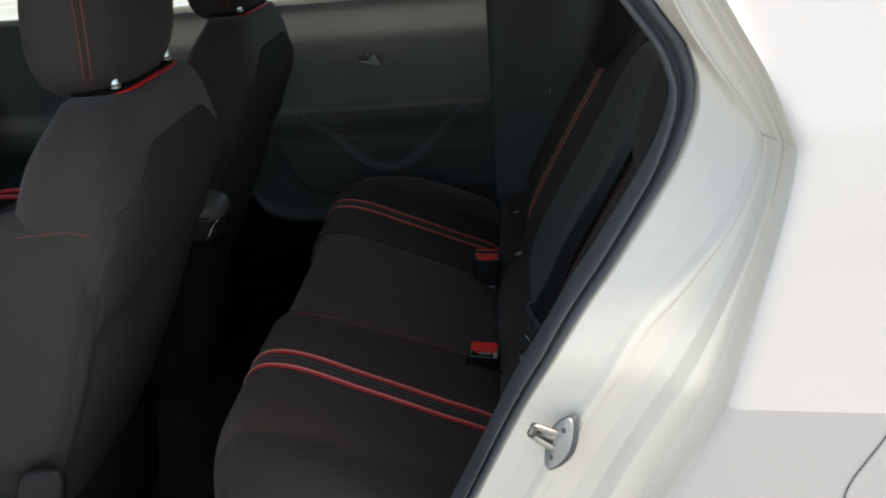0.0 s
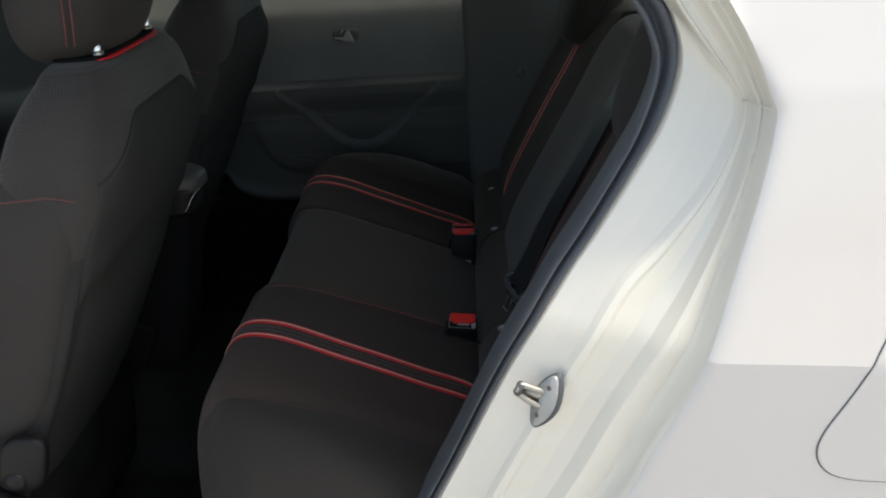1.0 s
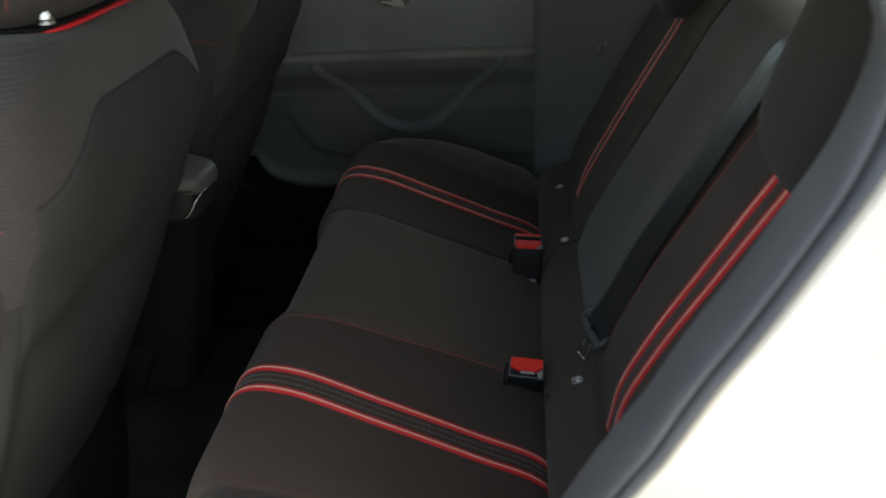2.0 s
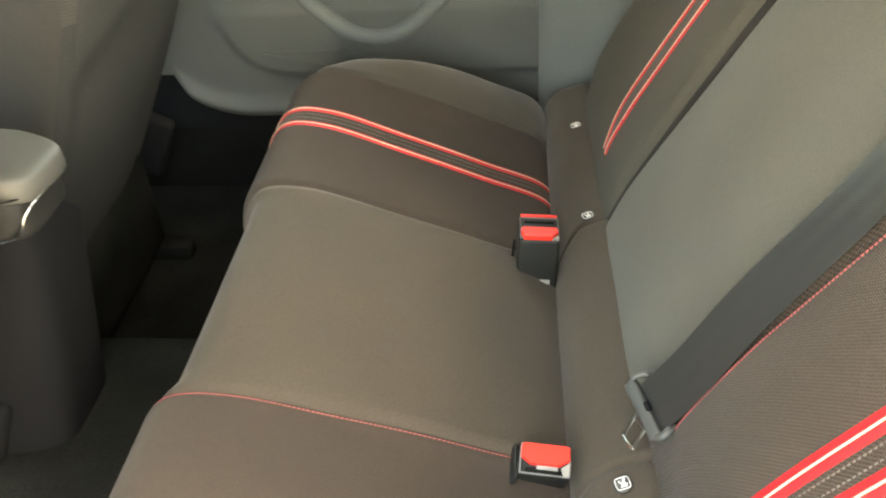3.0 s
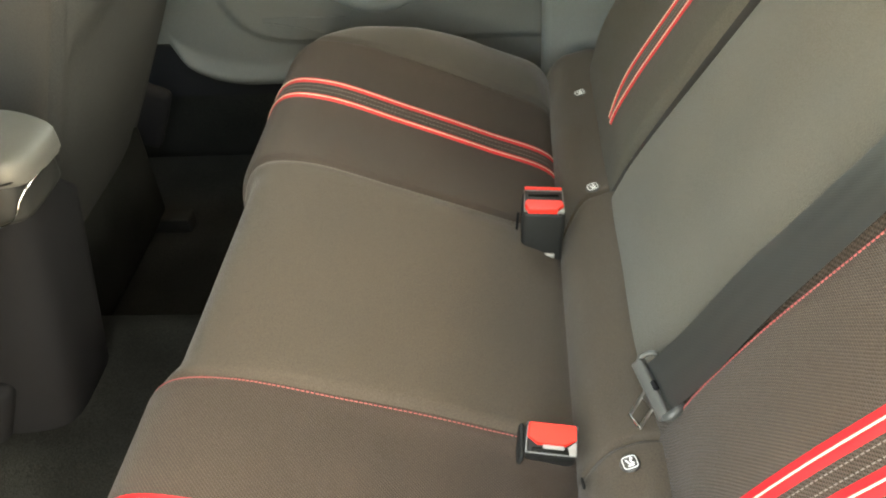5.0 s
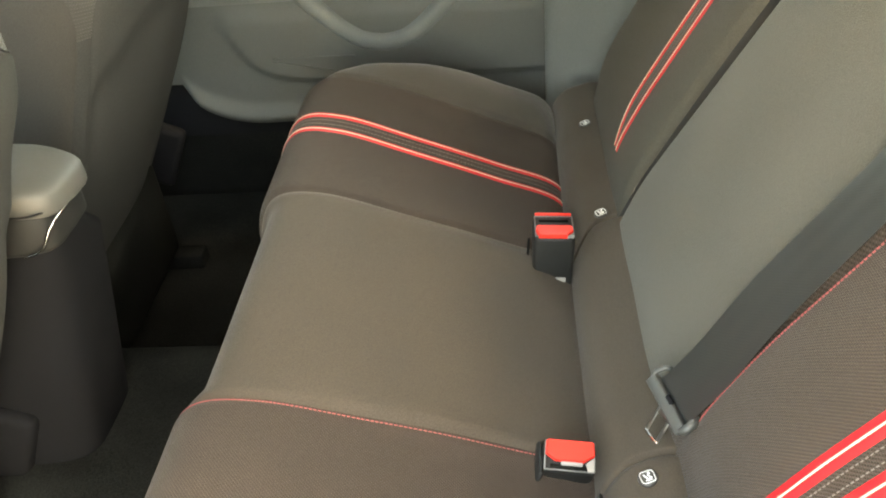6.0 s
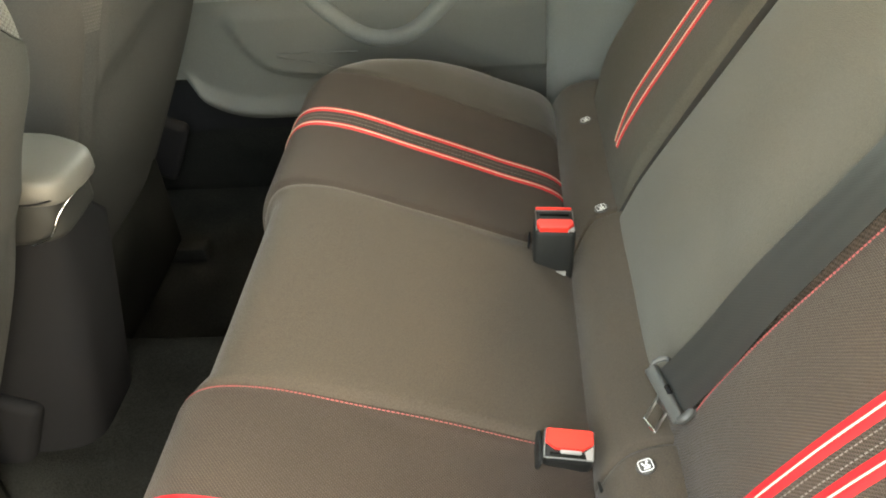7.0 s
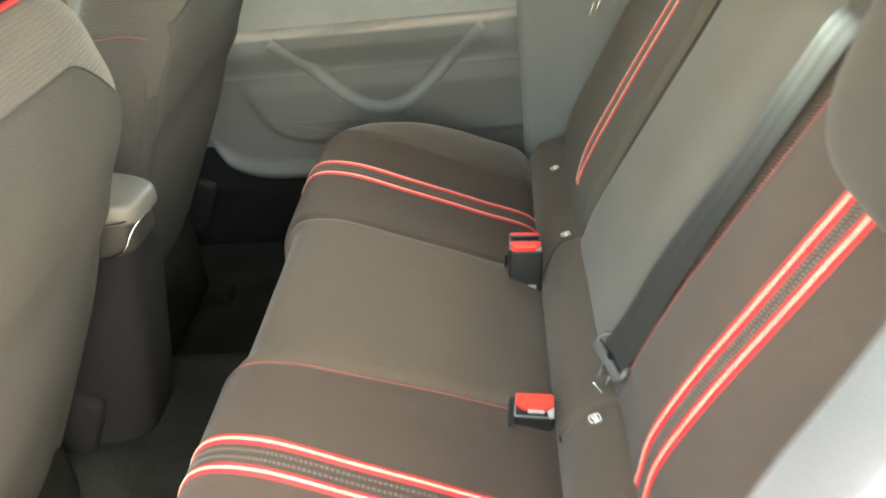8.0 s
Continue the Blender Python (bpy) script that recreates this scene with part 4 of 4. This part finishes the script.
    part("cushion", pillow((-0.50, -0.34, 0.565), (0.26, 0.25, 0.085), 3.4, lambda p: Vector((p.x, p.y, p.z - 0.16 * p.x))), M_FSIDE, e)
    for k in (-0.022, 0.022):
        part("red_stripe", tube([(-0.25 - 0.44 * f, -0.34 + k, 0.655 + 0.046 + 0.16 * (f * 0.44 - 0.19) - 0.02 * (2 * f - 1) ** 6) for f in steps(0, 1, 16)], 0.006, 8, flat=0.5), M_RED, e, "raised red piping")
    part("base", box((0.44, 0.40, 0.20), (-0.42, -0.34, 0.41), bevel=0.02), M_CARPET, e)
    for k in (-1, 1):
        part("hinge_cover", box((0.13, 0.03, 0.12), (-0.235, -0.34 + k * 0.245, 0.50), pose(0, 0, 0, 0, 25, 0), 0.012, 3), M_DEEP, e, "black plastic hinge cover")
        part("rail", box((0.50, 0.035, 0.03), (-0.40, -0.34 + k * 0.17, 0.31), bevel=0.004), M_CARPET, e)
    return e


seat_near = front_seat("dark cloth front seat with red stitching and chrome headrest posts")
seat_far = copy_thing(seat_near, pose(-0.33, 0.32, 0.30))
knob_at = Vector((-0.165, -0.574, 0.592))
rec = part("recliner_cover", pillow(knob_at, (0.034, 0.012, 0.044), 3.4, lambda p: Vector((p.x + 0.3 * p.z, p.y, p.z))), M_GLOSS, seat_near, "glossy black recliner cover")
part("recliner_knob", pillow(knob_at + Vector((-0.012, -0.010, -0.022)), (0.015, 0.008, 0.015), 2.2), M_GLOSS, rec)
seat_far["label"] = "dark cloth front seat beside the far door"

# ---- centre console with a padded armrest ----
console = thing("centre_console", (-0.3, -0.055, 0.43), "dark plastic centre console with a padded grey armrest lid", "console")


def console_side(z, a):
    """Upright sides, the rear face sloping forwards towards the floor."""
    c, s = math.cos(a), math.sin(a)
    rear = -0.046 - 0.20 * (0.79 - z)
    cx = (rear - 0.72) / 2
    wide = 0.030 * smooth01(0.76, 0.70, z)
    return Vector((cx + (rear - cx) * math.copysign(abs(c) ** 0.22, c), -0.050 + wide + (0.046 + wide) * math.copysign(abs(s) ** 0.40, s), z))


part("box", pillow((-0.178, -0.059, 0.778), (0.140, 0.0480, 0.028), 6.0), M_BLACK, console, "black armrest box")
part("body", sheet(console_side, steps(0.40, 0.765, 12), steps(0, 2 * math.pi * (1 - 1 / 64), 63), closed=True), M_DEEP, console)
lid = part("armrest_lid", pillow((-0.178, -0.0625, 0.8120), (0.149, 0.0470, 0.0195), 4.8, lambda p: Vector((p.x + 0.10 * (p.y + 0.05) * (p.x > 0), p.y, p.z + 0.005 * (1 - (p.x / 0.15) ** 2) - 0.006 * smooth01(0.09, 0.15, p.x)))), M_LEATHER, console, "pale grey padded armrest lid")
part("lid_seam", tube([(-0.30, -0.1125, 0.806), (-0.10, -0.1125, 0.806), (-0.052, -0.108, 0.803), (-0.034, -0.090, 0.800)], 0.0010, 6, smooth_steps=20), M_DEEP, lid, "dark seam of the lid")
part("chrome_strip", tube([(-0.032, -0.033, 0.797), (-0.0275, -0.060, 0.796), (-0.030, -0.092, 0.795), (-0.037, -0.104, 0.786), (-0.044, -0.1065, 0.773), (-0.054, -0.107, 0.763), (-0.072, -0.107, 0.756)], 0.0011, 8, smooth_steps=36), M_CHROME, console, "thin chrome strip")

# ---- far rear door ----
far_door = thing("rear_door", (0.10, 0.70, 0.42), "dark grey moulded rear door trim with armrest, speaker and chrome handle, closed", "car door")


def cup_edge(x):
    """The lower edge of the door's cup-shaped pull: flat below, its flanks rising on both sides."""
    d = abs(x - 0.168) - 0.045
    return 0.599 + 0.98 * 0.5 * (d + math.sqrt(d * d + 0.0009))


def pocket_rim(x):
    """The door pocket's lower rim, dipping towards the middle."""
    r = max(0.0, -0.07 - x) / 0.145
    return 0.556 - 0.083 * math.sqrt(max(0.0, 1 - min(r, 1.0) ** 2))


def door_trim(x, z):
    y = 0.697
    inside = smooth01(-0.004, 0.028, z - cup_edge(x)) * smooth01(0.80, 0.74, z)
    y += 0.010 * inside
    step_z = 0.548 + 0.10 * math.exp(-max(0.0, x + 0.115) / 0.035)
    y -= 0.008 * smooth01(-0.006, 0.010, z - step_z) * smooth01(-0.135, -0.105, x) * smooth01(0.70, 0.66, z)
    y -= 0.016 * math.exp(-(((z - pocket_rim(x) - 0.012) / 0.016) ** 2)) * smooth01(-0.22, -0.19, x) * smooth01(0.30, 0.10, x)
    ledge = smooth01(-0.30, -0.20, x) * smooth01(0.50, 0.40, x)
    y -= 0.030 * ledge * smooth01(0.70, 0.765, z) * smooth01(0.800, 0.786, z)
    y += 0.040 * smooth01(0.80, 1.07, z) ** 1.5
    return Vector((x, y, z))


XS = steps(-0.44, 0.66, 130)
# panel tones step up with height, partly standing in for glare below the window
part("lower_panel", sheet(lambda x, f: door_trim(x, pocket_rim(x) + f * (0.70 - pocket_rim(x))), XS, steps(0, 1, 56)), M_DOORLOW, far_door, "charcoal grained lower panel")
part("armrest_ledge", sheet(lambda x, z: door_trim(x, z), XS, steps(0.70, 0.80, 28)), M_PANEL, far_door, "grey armrest ledge")
part("upper_panel", sheet(lambda x, z: door_trim(x, z), XS, steps(0.80, 1.07, 24)), M_DOORIN, far_door, "lighter grey upper panel, paled further for window glare")
part("lower_trim", sheet(lambda x, f: door_trim(x, 0.445 + f * (pocket_rim(x) - 0.445)) + Vector((0, 0.006 * (f < 0.99), 0)), XS, [0, 0.5, 0.9, 0.97, 1.0]), M_DEEP, far_door, "black lower edge of the door")
part("pull_rim", tube([(x, door_trim(x, cup_edge(x)).y + 0.0135, cup_edge(x) + 0.010) for x in steps(-0.05, 0.386, 56)], 0.0180, 16), M_PANEL, far_door, "raised rim of the cup-shaped pull")
for x0, x1, z0, z1 in ((-0.038, 0.112, 0.600, 0.598), (-0.038, 0.070, 0.594, 0.571)):
    part("pocket_edge", tube([(x, door_trim(x, z).y - 0.001, z) for f in steps(0, 1, 8) for x, z in ((x0 + (x1 - x0) * f, z0 + (z1 - z0) * f),)], 0.0014, 8), M_TRIM, far_door, "thin raised slot edge")
handle = part("handle_cup", pillow((0.148, 0.702, 0.911), (0.034, 0.012, 0.016), 3.0), M_PANEL, far_door, "grey handle recess")
wedge = bmesh.new()
for yy in (0.668, 0.682):
    [wedge.verts.new((x, yy + 0.006 * f, z)) for x, z, f in ((0.122, 0.908, 1), (0.144, 0.907, 0.6), (0.153, 0.921, 0), (0.160, 0.925, 0), (0.172, 0.897, 0.2), (0.148, 0.901, 0.6))]
wedge.verts.ensure_lookup_table()
wedge.faces.new(wedge.verts[:6])
wedge.faces.new(wedge.verts[6:][::-1])
for k in range(6):
    wedge.faces.new([wedge.verts[i] for i in (k, (k + 1) % 6, 6 + (k + 1) % 6, 6 + k)])
part("lever", wedge, M_PLATE, handle, "pale metal pull lever", smooth=False)
part("lever_tip", tube([(0.138, 0.668, 0.914), (0.147, 0.668, 0.929)], 0.0019, 8), M_CHROME, handle, "chrome tip")
shell("kick_panel_far", lambda x, z: Vector((x, 0.728 + 0.01 * smooth01(0.50, 0.34, z), z)), steps(-1.25, 0.66, 10), steps(0.27, 0.52, 6), M_CARPET, "black carpeted sill under the far doors", "sill")
front_far = shell("front_door_far", lambda x, z: Vector((x, 0.70 - 0.03 * math.exp(-(((z - 0.75) / 0.05) ** 4)), z)), steps(-1.25, -0.44, 14), steps(0.45, 1.07, 40), M_TRIM, "dark grey trim of the far front door", "car door")
cup = part("handle_cup", pillow((-0.675, 0.694, 0.990), (0.045, 0.006, 0.018), 3.0), M_BLACK, front_far, "black handle recess")
part("door_handle", pillow((-0.675, 0.682, 0.990), (0.028, 0.006, 0.0042), 3.0), M_CHROME, cup, "chrome door handle")
shell("front_door_near", lambda x, z: Vector((x, -0.70, z)), steps(-1.25, -0.50, 8), steps(0.30, 1.0, 12), M_TRIM, "dark grey trim of the near front door", "car door")

# ---- side panel and small bright clip beside the far backrest ----
# lifted to mid grey to carry the same window glare as the door
shell("side_trim_far", lambda x, z: Vector((x, 0.618 + 0.062 * smooth01(0.64, 0.47, x) - 0.03 * (z - 0.6), z)), steps(0.45, 0.95, 24), steps(0.40, 1.075, 14), M_PANEL, "grey side trim beside the far backrest", "side trim")
clip = thing("trim_clip", (0.584, 0.585, 0.81), "two short bright wire bars on the side trim", "clip")
for k in (0, 1):
    part("bar", tube([(0.577 + 0.011 * k, 0.567, 0.806 + 0.004 * k), (0.586 + 0.011 * k, 0.567, 0.832 + 0.004 * k)], 0.0011, 6), M_CHROME, clip)
